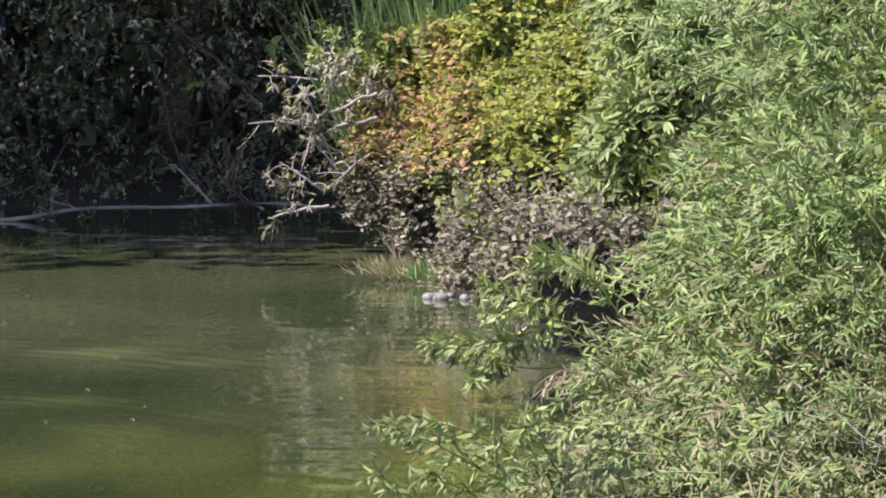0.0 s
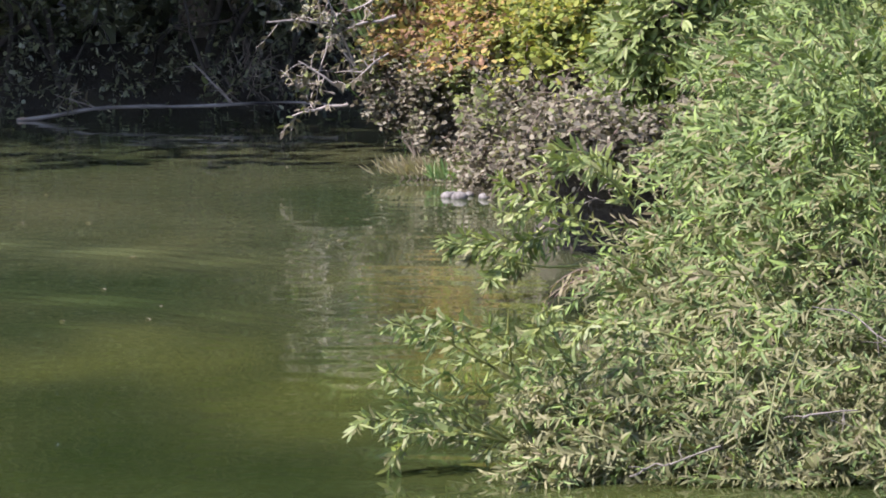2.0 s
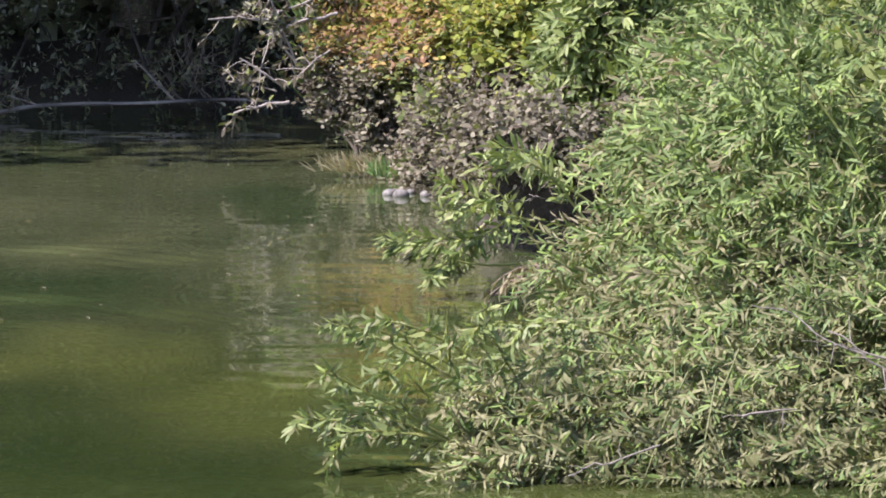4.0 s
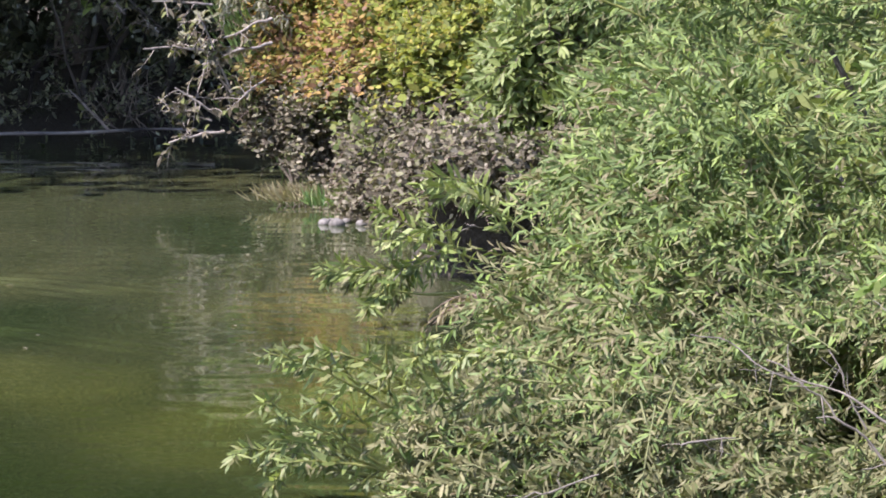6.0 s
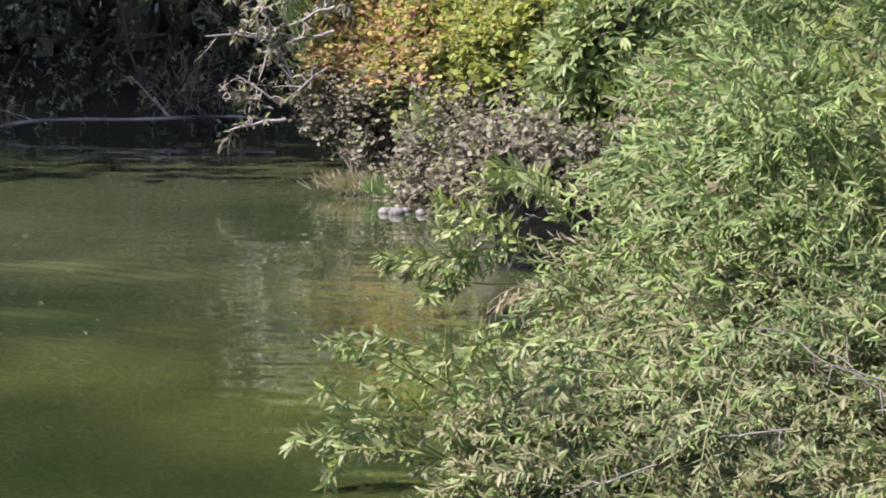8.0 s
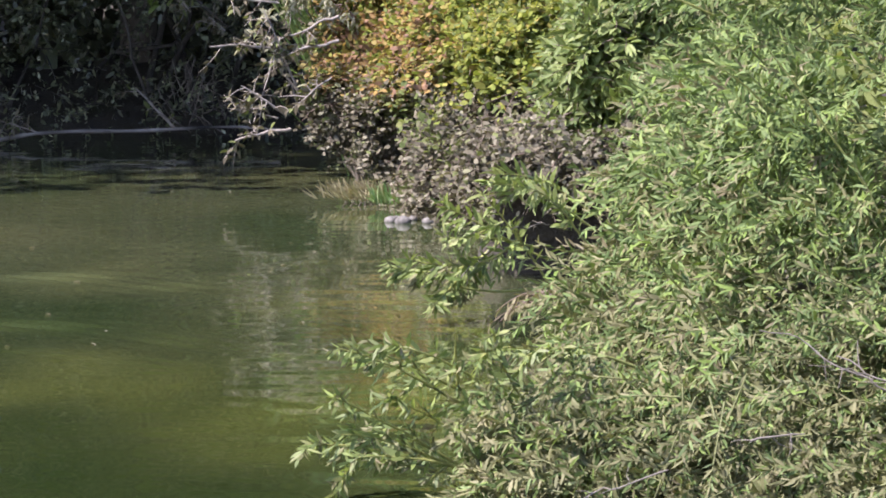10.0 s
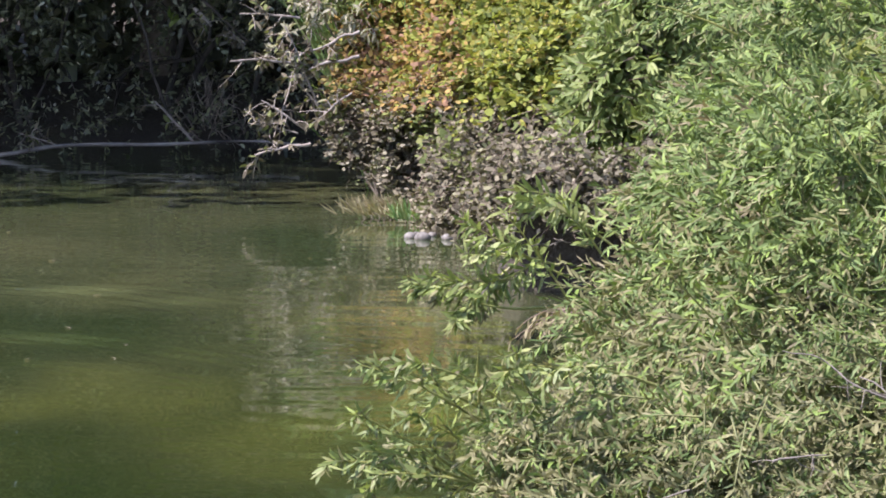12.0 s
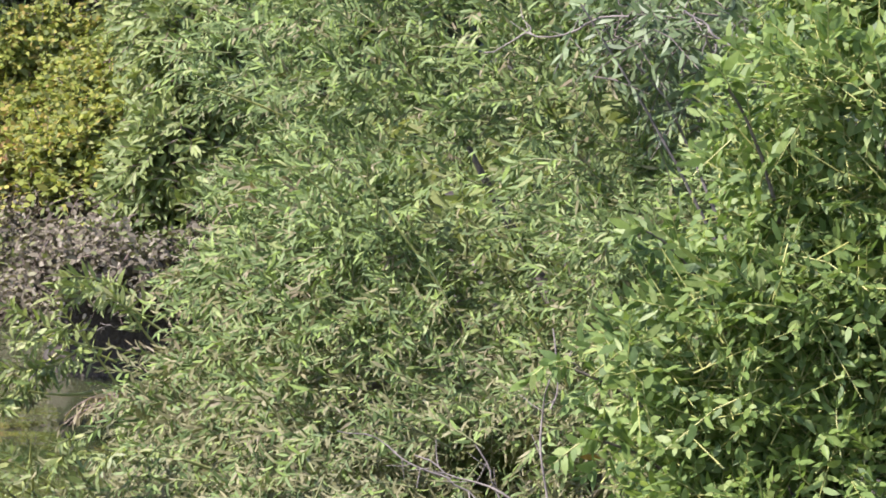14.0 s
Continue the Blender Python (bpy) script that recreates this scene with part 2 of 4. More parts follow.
def tube_arrays(C, R, sides):
    """Tubes along centre lines C (n, k, 3) with radii R (n, k)."""
    n, k, _ = C.shape
    T = unit(np.gradient(C, axis=1))
    ref = np.where(np.abs(T[..., 2:3]) > 0.9, np.array([1.0, 0, 0]), np.array([0, 0, 1.0]))
    A = unit(np.cross(T, ref))
    B = np.cross(T, A)
    ang = np.arange(sides) / sides * 2 * np.pi
    V = C[:, :, None] + R[:, :, None, None] * (np.cos(ang)[:, None] * A[:, :, None] + np.sin(ang)[:, None] * B[:, :, None])
    i, j = np.meshgrid(np.arange(k - 1), np.arange(sides), indexing="ij")
    q = np.stack([i * sides + j, i * sides + (j + 1) % sides, (i + 1) * sides + (j + 1) % sides, (i + 1) * sides + j], -1).reshape(-1, 4)
    F = q[None] + (np.arange(n) * k * sides)[:, None, None]
    return V.reshape(-1, 3), F.reshape(-1, 4)


def tube_mesh(name, C, R, sides, material):
    return mesh_from(name, *tube_arrays(C, R, sides), material)


def bent(rng, a, b, k, wander, sag=0.0):
    """A crooked centre line from a to b with k points."""
    s = np.linspace(0, 1, k)[:, None]
    a, b = np.array(a, float), np.array(b, float)
    size = np.linalg.norm(b - a)
    line = a + (b - a) * s
    for wave in (1, 2, 3.3, 5.1):
        line += np.sin(np.pi * s * wave + rng.uniform(0, 6.28) * (s * (1 - s) * 4)) * rng.normal(size=(1, 3)) * (s * (1 - s) * 4) * wander * size / wave
    line[:, 2] += sag * size * 4 * (s * (1 - s))[:, 0]
    return line


def branch(name, rng, a, b, thick, thin, material, parent=None, k=9, wander=0.04, sag=0.0, sides=7):
    C = bent(rng, a, b, k, wander, sag)
    R = np.linspace(thick, thin, k) * (1 + 0.12 * rng.normal(size=k))
    return piece(name, tube_mesh(name, C[None], np.abs(R)[None], sides, material), parent), C


def shoots(rng, P, D, L, droop, k=6):
    """Centre lines of leafy shoots that start at P towards D and bow down with their own weight."""
    s = np.linspace(0, 1, k)[None, :, None]
    C = P[:, None] + D[:, None] * s * L[:, None, None]
    C[:, :, 2] -= (droop * L)[:, None] * s[..., 0] ** 2
    side = unit(np.cross(D, rng.normal(size=D.shape)))
    C += side[:, None] * (0.06 * L * rng.normal(size=len(L)))[:, None, None] * np.sin(s * np.pi)
    return C


def dress(rng, C, per, size, narrow, spread=(62, 24), bare=0.12, sag=0.25, face=None):
    """Leaves in a spiral along the shoots C, or in two ranks that spread across the way face: returns base, direction, normal, length, width, curl and place along the shoot."""
    n, k, _ = C.shape
    s = bare + (1 - bare) * (np.arange(per)[None] + rng.uniform(-0.3, 0.3, (n, per))) / per
    s = np.clip(s, 0, 0.999)
    f = s * (k - 1)
    i = f.astype(int)
    w = (f - i)[..., None]
    row = np.arange(n)[:, None]
    P = C[row, i] * (1 - w) + C[row, i + 1] * w
    T = unit(C[row, i + 1] - C[row, i])
    az = np.arange(per)[None] * 2.4 + rng.uniform(0, 6.28, (n, 1)) + rng.normal(0, 0.3, (n, per))
    ref = np.where(np.abs(T[..., 2:3]) > 0.9, np.array([1.0, 0, 0]), np.array([0, 0, 1.0]))
    A = unit(np.cross(T, ref))
    B = np.cross(T, A)
    out = np.cos(az)[..., None] * A + np.sin(az)[..., None] * B
    if face is not None:
        F = unit(np.array(face) + 0.4 * rng.normal(size=(n, 1, 3)))
        flip = np.where((np.arange(per)[None] + rng.integers(0, 2, (n, 1))) % 2, 1.0, -1.0)[..., None]
        tilt = rng.normal(0, 0.45, s.shape)[..., None]
        out = flip * unit(np.cross(T, F)) * np.cos(tilt) + F * np.sin(tilt)
    ang = np.radians(spread[0] + (spread[1] - spread[0]) * s + rng.normal(0, 10, s.shape))[..., None]
    D = T * np.cos(ang) + out * np.sin(ang)
    D[..., 2] -= sag * rng.uniform(0.3, 1.4, s.shape)
    D = unit(D)
    N = unit(T * 0.5 + np.array([0, 0, 0.8]) + 0.45 * rng.normal(size=D.shape))
    if face is not None:
        N = unit(F + 0.55 * rng.normal(size=D.shape))
    L = size * rng.uniform(0.7, 1.2, s.shape) * (0.75 + 0.5 * np.sin(np.pi * np.clip(s, 0.1, 0.95)))
    return [a.reshape(-1, *a.shape[2:]) for a in (P, D, N, L, L * narrow * rng.uniform(0.8, 1.2, s.shape), rng.uniform(0.02, 0.3, s.shape), s)]


def pick(leaves, mask):
    return [a[mask] for a in leaves]


def join(sets):
    return [np.concatenate(c) for c in zip(*sets)]


def on_lobes(rng, lobes, n, inner=0.72):
    """Places in the outer shell of a clump of ellipsoids (centre, radii), and the ways out of it; places deep in another lobe are left out."""
    lobes = np.array(lobes, float)
    area = (lobes[:, 3] * lobes[:, 4] + lobes[:, 4] * lobes[:, 5] + lobes[:, 3] * lobes[:, 5])
    which = rng.choice(len(lobes), n, p=area / area.sum())
    d = unit(rng.normal(size=(n, 3)))
    r = rng.uniform(inner, 1.0, (n, 1))
    c, rad = lobes[which, :3], lobes[which, 3:]
    P = c + d * rad * r
    O = unit(d / rad)
    q = np.linalg.norm((P[:, None] - lobes[None, :, :3]) / lobes[None, :, 3:], axis=2)
    keep = (q.min(1) > inner * 0.97) & (P[:, 2] > 0.03)
    return P[keep], O[keep]


# ---- ground and water ----
def smooth(a, b, t):
    t = np.clip((t - a) / (b - a), 0, 1)
    return t * t * (3 - 2 * t)


def shore(y):
    """How far to the right the water reaches at the distance y."""
    return np.interp(y, [2, 8, 13, 16, 20, 22.5, 24.3, 24.6, 24.78, 26, 28.4, 30, 31.5, 34, 37], [3.0, 2.5, 2.3, 2.2, 2.0, 1.75, 1.5, 1.4, 0.42, 0.42, 0.5, 0.3, 0.1, -0.1, -0.6])


def ground_height(x, y):
    edge = np.minimum(np.minimum(shore(y) - x, 38.9 + 0.25 * np.sin(x * 1.7) - y), np.minimum(y - 2.6, x + 30))   # inside the pond > 0
    h = np.where(edge > 0, -0.09 - 0.6 * smooth(0, 1.2, edge), 0.55 * smooth(0, 1.6, -edge) + 0.9 * smooth(1.5, 12, -edge))
    h = h + np.where(edge < 0, 0.5 * smooth(0, 0.1, -edge) * smooth(24.2, 24.6, y) * (1 - smooth(25.5, 27, y)) * (1 - smooth(1.5, 2.5, x)), 0)   # the undercut bank
    return h + 0.05 * np.sin(x * 2.3 + y) * np.sin(y * 1.9 - x * 0.7) + 0.02


def ground_sheet():
    def axis(lo, hi, step, far):
        inner = np.arange(lo, hi + step / 2, step)
        out = np.array([3, 8, 20, 50, 130, 400, far])
        return np.concatenate([lo - out[::-1], inner, hi + out])
    xs, ys = axis(-12, 12, 0.2, 1500), np.sort(np.concatenate([axis(0, 46, 0.25, 1500), np.arange(24.3, 25.3, 0.04)]))
    X, Y = np.meshgrid(xs, ys, indexing="ij")
    V = np.stack([X, Y, ground_height(X, Y)], -1).reshape(-1, 3)
    i, j = np.meshgrid(np.arange(len(xs) - 1), np.arange(len(ys) - 1), indexing="ij")
    b = i * len(ys) + j
    F = np.stack([b, b + len(ys), b + len(ys) + 1, b + 1], -1).reshape(-1, 4)
    return tagged(piece("ground", mesh_from("ground", V, F, M_GROUND)), "dark muddy soil bank round the pond", "ground", "", "structure")


def water_sheet():
    """One sheet of water with the low ridges of two old wakes running over it."""
    xs = np.concatenate([[-31, -20, -10, -6], np.arange(-4.6, 0.21, 0.06), [0.8, 2, 3.5, 5]])
    ys = np.concatenate([[1.5, 8, 14, 17], np.arange(18.6, 27.61, 0.04), [30, 34, 40]])
    X, Y = np.meshgrid(xs, ys, indexing="ij")
    Z = np.zeros_like(X)
    for x0, y0, x1, y1, high, wave, width in ((-3.9, 23.6, -0.75, 20.6, 0.014, 0.2, 0.26), (-3.9, 25.9, -1.0, 23.6, 0.013, 0.24, 0.36), (-3.6, 21.7, -0.9, 19.8, 0.007, 0.18, 0.2)):
        long = math.hypot(x1 - x0, y1 - y0)
        ux, uy = (x1 - x0) / long, (y1 - y0) / long
        along = ((X - x0) * ux + (Y - y0) * uy) / long
        off = -(X - x0) * uy + (Y - y0) * ux + 0.12 * np.sin(along * 7)
        fade = smooth(-0.1, 0.25, along) * (1 - smooth(0.8, 1.05, along)) * (0.6 + 0.4 * np.sin(along * 23))
        Z += high * fade * np.exp(-(off / width) ** 2) * np.cos(off * 2 * math.pi / wave)
    V = np.stack([X, Y, Z], -1).reshape(-1, 3)
    i, j = np.meshgrid(np.arange(len(xs) - 1), np.arange(len(ys) - 1), indexing="ij")
    b = i * len(ys) + j
    F = np.stack([b, b + len(ys), b + len(ys) + 1, b + 1], -1).reshape(-1, 4)
    return tagged(piece("water", mesh_from("water", V, F, M_WATER)), "still olive green pond water with low ripples", "water", "", "structure")


ground_sheet()
water_sheet()


# ---- willow over the water ----
def clump(rng, lobes, n, size):
    """The lobes with n small ones added on their outsides."""
    P, _ = on_lobes(rng, lobes, n, 0.9)
    r = rng.uniform(0.6, 1.3, (len(P), 1)) * size
    return np.concatenate([np.array(lobes, float), np.concatenate([P, r, r, r * 0.75], 1)])


def arch(rng, a, m, b, k=10):
    """A bowed centre line from a past m to b."""
    t = np.linspace(0, 1, k)[:, None]
    a, m, b = np.array(a, float), np.array(m, float), np.array(b, float)
    c = 2 * m - (a + b) / 2
    return (1 - t) ** 2 * a + 2 * t * (1 - t) * c + t ** 2 * b + rng.normal(size=(k, 3)) * 0.004 * (1 - t)


def side_shoots(rng, C, side, long, lift):
    """Starts, ways and lengths of the short shoots along a bowed branch C."""
    s = np.linspace(0.08, 0.97, side)
    f = np.clip(s * (len(C) - 1), 0, len(C) - 1.001)
    i = f.astype(int)
    P = C[i] + (C[i + 1] - C[i]) * (f - i)[:, None]
    T = unit(C[i + 1] - C[i])
    flip = np.where(np.arange(side) % 2, 1.0, -1.0)[:, None]
    D = unit(T + flip * np.array([0.1, -0.25, 0.55]) * rng.uniform(0.5, 1.2, (side, 1)) + 0.25 * rng.normal(size=T.shape) + np.array([0, 0, lift]))
    return P, D, long * rng.uniform(0.6, 1.2, side) * (1.15 - 0.75 * s)


def leaf_kinds(material, shape, size, narrow):
    """A few single leaves, lying along x, to be shared by many leaf objects."""
    made = []
    for length, curl in ((1.0, 0.05), (0.85, 0.2), (1.15, 0.12), (0.95, 0.3)):
        L = np.array([size * length])
        V, F = leaf_arrays(np.zeros((1, 3)), np.array([[1.0, 0, 0]]), np.array([[0, 0, 1.0]]), L, L * narrow, shape, np.array([curl]))
        made.append(mesh_from("leaf", V, F, material))
    return made


def single_leaves(leaves, kinds, parents):
    """Leaf objects of their own at the given places; parents: one thing, or the part that each leaf grows on."""
    for i, (p, d, n) in enumerate(zip(*leaves[:3])):
        parent = parents[i] if isinstance(parents, list) else parents
        back = Matrix() if isinstance(parents, list) else parent.matrix_basis.inverted()
        d, n = Vector(d).normalized(), Vector(n)
        side = n.cross(d).normalized()
        up = d.cross(side)
        ob = new("leaf", kinds[i % len(kinds)])
        ob.parent = parent
        ob.matrix_basis = back @ Matrix.Translation(p) @ Matrix((d, side, up)).transposed().to_4x4()


# arching willow branches: base, top of the bow and tip, over the near water and by the hollow in the bank
NEAR_ARMS = [
    ((0.30, 16.0, 0.25), (0.00, 15.7, 0.46), (-0.24, 15.5, 0.57)), ((0.42, 16.0, 0.28), (0.15, 15.7, 0.50), (-0.09, 15.5, 0.58)),
    ((0.70, 16.0, 0.45), (0.42, 15.7, 0.55), (0.28, 15.5, 0.53)), ((0.50, 16.0, 0.25), (0.38, 15.7, 0.46), (0.33, 15.5, 0.63)),
    ((0.22, 15.9, 0.08), (-0.09, 15.7, 0.28), (-0.26, 15.5, 0.39)), ((0.25, 15.9, 0.05), (-0.03, 15.7, 0.19), (-0.23, 15.5, 0.25)),
    ((0.25, 15.8, 0.07), (-0.11, 15.7, 0.17), (-0.37, 15.5, 0.21)), ((0.20, 15.8, 0.05), (-0.12, 15.7, 0.12), (-0.23, 15.5, 0.07)),
]
FAR_ARMS = [
    ((0.80, 22.2, 0.12), (0.59, 22.0, 0.44), (0.42, 21.8, 0.66)), ((1.00, 22.2, 0.46), (0.70, 22.0, 0.67), (0.45, 21.8, 0.73)),
    ((0.75, 22.2, 0.30), (0.43, 22.0, 0.49), (0.20, 21.8, 0.62)), ((0.70, 22.2, 0.37), (0.43, 22.0, 0.44), (0.22, 21.8, 0.45)),
    ((0.50, 22.2, 0.40), (0.25, 22.0, 0.27), (-0.09, 21.8, 0.31)), ((0.45, 22.2, 0.36), (0.28, 22.0, 0.22), (0.17, 21.8, 0.13)),
    ((0.98, 22.2, 0.36), (0.79, 22.0, 0.61), (0.62, 21.8, 0.72)),
]


def willow():
    rng = np.random.default_rng(3)
    root = thing("willow_bush", 2.2, 18.6, 0.4, "grey-green narrow-leaved willow bush leaning over the pond water", "bush")
    main = [
        (2.45, 19.0, 1.2, 1.3, 2.0, 1.9), (1.56, 20.6, 0.9, 0.42, 1.0, 0.75), (1.55, 17.6, 0.6, 0.55, 0.9, 0.75),
        (1.15, 16.1, 0.2, 0.6, 0.45, 0.3), (0.72, 15.9, 0.08, 0.3, 0.3, 0.14), (2.2, 16.1, 0.4, 0.9, 0.8, 0.6),
        (3.9, 17.9, 1.4, 1.4, 1.8, 1.9), (3.0, 16.7, 0.9, 1.0, 1.0, 0.9), (1.7, 15.6, 0.2, 0.75, 0.45, 0.3), (0.66, 15.65, 0.08, 0.36, 0.25, 0.11),
        (1.12, 19.5, 0.34, 0.3, 0.6, 0.28), (0.98, 18.0, 0.26, 0.3, 0.5, 0.24), (1.42, 20.9, 2.05, 0.42, 0.7, 0.4),
    ]
    lobes = clump(rng, main, 210, 0.25)
    P, O = on_lobes(rng, lobes, 17000, 0.55)
    front = ((O[:, 1] < 0.3) | (rng.random(len(O)) < 0.12)) & (P[:, 0] < 4.3)
    gap = np.linalg.norm((P - np.array([2.5, 16.5, 1.62])) / np.array([0.3, 0.9, 0.2]), axis=1) < 1       # a dark gap under the grey sallow
    open_spot = np.sin(5.1 * P[:, 0] + 2.0 * P[:, 2] + 0.8) * np.sin(5.7 * P[:, 2] - 2.3 * P[:, 1]) + 0.7 * np.sin(9.3 * P[:, 0] - 4.1 * P[:, 1]) * np.sin(8.7 * P[:, 2] + 3.0 * P[:, 0])
    gap |= (open_spot < -0.36) & (rng.random(len(P)) < 0.9)
    worn = np.linalg.norm((P - np.array([1.72, 15.5, 0.42])) / np.array([0.36, 0.7, 0.2]), axis=1) < 1       # a thin, worn spot with bare branches
    gap |= worn & (rng.random(len(P)) < 0.75)
    P, O = P[front & ~gap], O[front & ~gap]
    low = (1 - smooth(0.4, 1.5, P[:, 2]))[:, None]
    D = unit(O * 0.55 + np.array([-0.4, -0.3, 0.5]) * (1 - low) + np.array([-0.65, -0.4, 0.22]) * low + 0.36 * rng.normal(size=O.shape))
    L = rng.uniform(0.26, 0.58, len(P))
    m = 700                                                      # the skirt that slopes down to the waterline
    x, z = rng.uniform(0.2, 2.7, m), np.abs(rng.normal(0, 0.22, m)) + 0.04
    skirt = np.stack([x, 15.3 + 0.9 * z + 0.08 * rng.normal(size=m), z], 1)
    skirt = skirt[~((np.abs(skirt[:, 0] - 1.72) < 0.36) & (skirt[:, 2] > 0.2))]
    m = len(skirt)
    P, L = np.concatenate([P, skirt]), np.concatenate([L, rng.uniform(0.16, 0.36, m)])
    D = np.concatenate([D, unit(np.array([-0.65, -0.35, 0.25]) + 0.3 * rng.normal(size=(m, 3)))])
    starts, ways, sizes = [P - D * L[:, None] * 0.5], [D], [L]
    limp, arms, lines = [np.full(len(P), 1.0)], [], []
    for k, (near, again, (a, b, c)) in enumerate([(True, 0, r) for r in NEAR_ARMS] + [(True, 1, r) for r in NEAR_ARMS[::2]] + [(False, 0, r) for r in FAR_ARMS] + [(False, 1, r) for r in FAR_ARMS[1::3]]):
        shift = (np.array([0.13, 0.05, -0.02]) + rng.normal(size=3) * np.array([0.05, 0.08, 0.03])) * again
        C = arch(rng, a + shift, b + shift, c + shift)
        C[:, 2] = np.maximum(C[:, 2], 0.03)
        hanging = c[2] < 0.35 and not near
        p, d, l = side_shoots(rng, C, 12 if hanging else 7 if near else 4, 0.15 if near else 0.17, -0.45 if hanging else 0.0)
        arms.append((sum(map(len, starts)), piece("branch", tube_mesh("branch", C[None], np.linspace(0.007, 0.0022, 10)[None], 6, M_STEM), root)))
        lines.append(C[[1, 3, 5, 7, 8, 9]])
        starts.append(p), ways.append(d), sizes.append(l), limp.append(np.full(len(p), 0.35 if near else 0.15))
    P, D, L = np.concatenate(starts), np.concatenate(ways), np.concatenate(sizes)
    limp = np.concatenate(limp)
    C = shoots(rng, P, D, L, rng.uniform(0.1, 0.5, len(P)) * limp)
    C[:, :, 2] = np.maximum(C[:, :, 2], 0.02)
    per = 24
    lv = dress(rng, C, per, 0.058, 0.23, (60, 28), 0.08, 0.18, (-0.3, -0.65, 0.5))
    lv[5] *= 2.6
    lifted = np.repeat(limp < 1, per)
    arching = np.repeat(limp < 0.2, per)
    for k in (3, 4):
        lv[k] *= 0.86 + 0.14 * smooth(15.8, 17.2, lv[0][:, 1])
    for k in (3, 4):
        lv[k][arching] *= 1.25
    thinned = lifted & (rng.random(len(arching)) < 0.62)
    on_arms = dress(rng, np.stack(lines), 26, 0.07, 0.25, (55, 26), 0.1, 0.25, (-0.3, -0.65, 0.5))
    on_arms[5] *= 2.0
    for k in (3, 4):
        on_arms[k] *= 1 + 0.3 * smooth(17, 20, on_arms[0][:, 1])
    for part in (lv, on_arms):
        part[0][:, 2] = np.maximum(part[0][:, 2], 0.03)
    withered = (rng.random(len(C)) < 0.075)
    tip = (np.repeat(withered, per) & (lv[6] > 0.72)) | (rng.random(len(lv[6])) < 0.006)
    parched = ~tip & (rng.random(len(tip)) < 0.08 + 0.62 * np.clip(1.15 - lv[0][:, 2], 0, 1)) & ~(arching & (rng.random(len(tip)) < 0.8))
    own = np.zeros(len(tip), bool)
    own[np.where(lifted & ~thinned & (lv[0][:, 0] < 0.5) & (lv[0][:, 1] < 16.3) & ~tip)[0][::3][:300]] = True
    young = lifted & (rng.random(len(tip)) < 0.8)
    piece("foliage", leaf_mesh("foliage", pick(lv, ~tip & ~own & ~parched & ~thinned & ~young), LANCE, M_WILLOW), root, "", "stuff")
    fresh = join([pick(lv, ~tip & ~own & ~parched & ~thinned & young), pick(on_arms, slice(None))])
    piece("young_foliage", leaf_mesh("young_foliage", fresh, LANCE, M_YOUNG), root, "paler young leaves on the arching branches", "stuff")
    piece("parched_foliage", leaf_mesh("parched_foliage", pick(lv, parched & ~own & ~thinned), LANCE, M_WILLOW_GREY), root, "dull olive-grey parched leaves", "stuff")
    piece("withered_leaves", leaf_mesh("withered_leaves", pick(lv, tip), LANCE, M_TIP), root, "brown withered shoot tips", "stuff")
    firsts = np.array([n for n, _ in arms])
    grown_on = [arms[max(0, np.searchsorted(firsts, i // per, "right") - 1)][1] for i in np.where(own)[0]]
    single_leaves(pick(lv, own), leaf_kinds(M_WILLOW_ONE, LANCE, 0.06, 0.25), grown_on)
    turned = rng.permutation(np.where(~tip & ~own & ~lifted & (lv[0][:, 1] < 17.5) & (lv[0][:, 0] > 1.0))[0])[:9]
    single_leaves(pick(lv, turned), leaf_kinds(M_GOLD, LANCE, 0.085, 0.3), root)
    piece("brushwood", tube_mesh("brushwood", C[::2][:, (0, 2, 5)], np.array([[0.005, 0.004, 0.002]]) * np.ones((len(C[::2]), 1)), 3, M_SHOOT), root, "", "stuff")
    for a, b in (((1.36, 18.6, 1.70), (1.0, 18.4, 1.83)), ((1.85, 16.9, 1.06), (1.44, 16.7, 1.62)), ((1.2, 16.6, 0.55), (0.95, 16.3, 0.83)), ((2.3, 16.4, 0.7), (2.0, 16.2, 1.2)),
                 ((0.20, 15.8, 0.40), (0.19, 15.5, 0.62)), ((1.5, 17.2, 1.35), (1.25, 17.0, 1.55))):
        branch("shoot", rng, a, b, 0.006, 0.003, M_STEM, root, 9, 0.01, 0.03, 5)
    twig = tube_mesh("twig", arch(rng, (0.80, 22.2, 0.17), (0.49, 22.0, 0.16), (0.29, 21.8, 0.20))[None], np.linspace(0.009, 0.006, 10)[None], 6, M_STEM)
    piece("twig", twig, root, "bare yellow-green twig low over the water")
    for i in range(14):
        c = main[(0, 2, 6, 7)[i % 4]]
        a = (2.5 + 0.2 * rng.normal(), 18.9 + 0.2 * rng.normal(), 0.3)
        b = np.array(c[:3]) + rng.normal(size=3) * 0.25
        branch("limb", rng, a, b, 0.045, 0.012, M_BARK, root, 12, 0.03, 0.06)


willow()


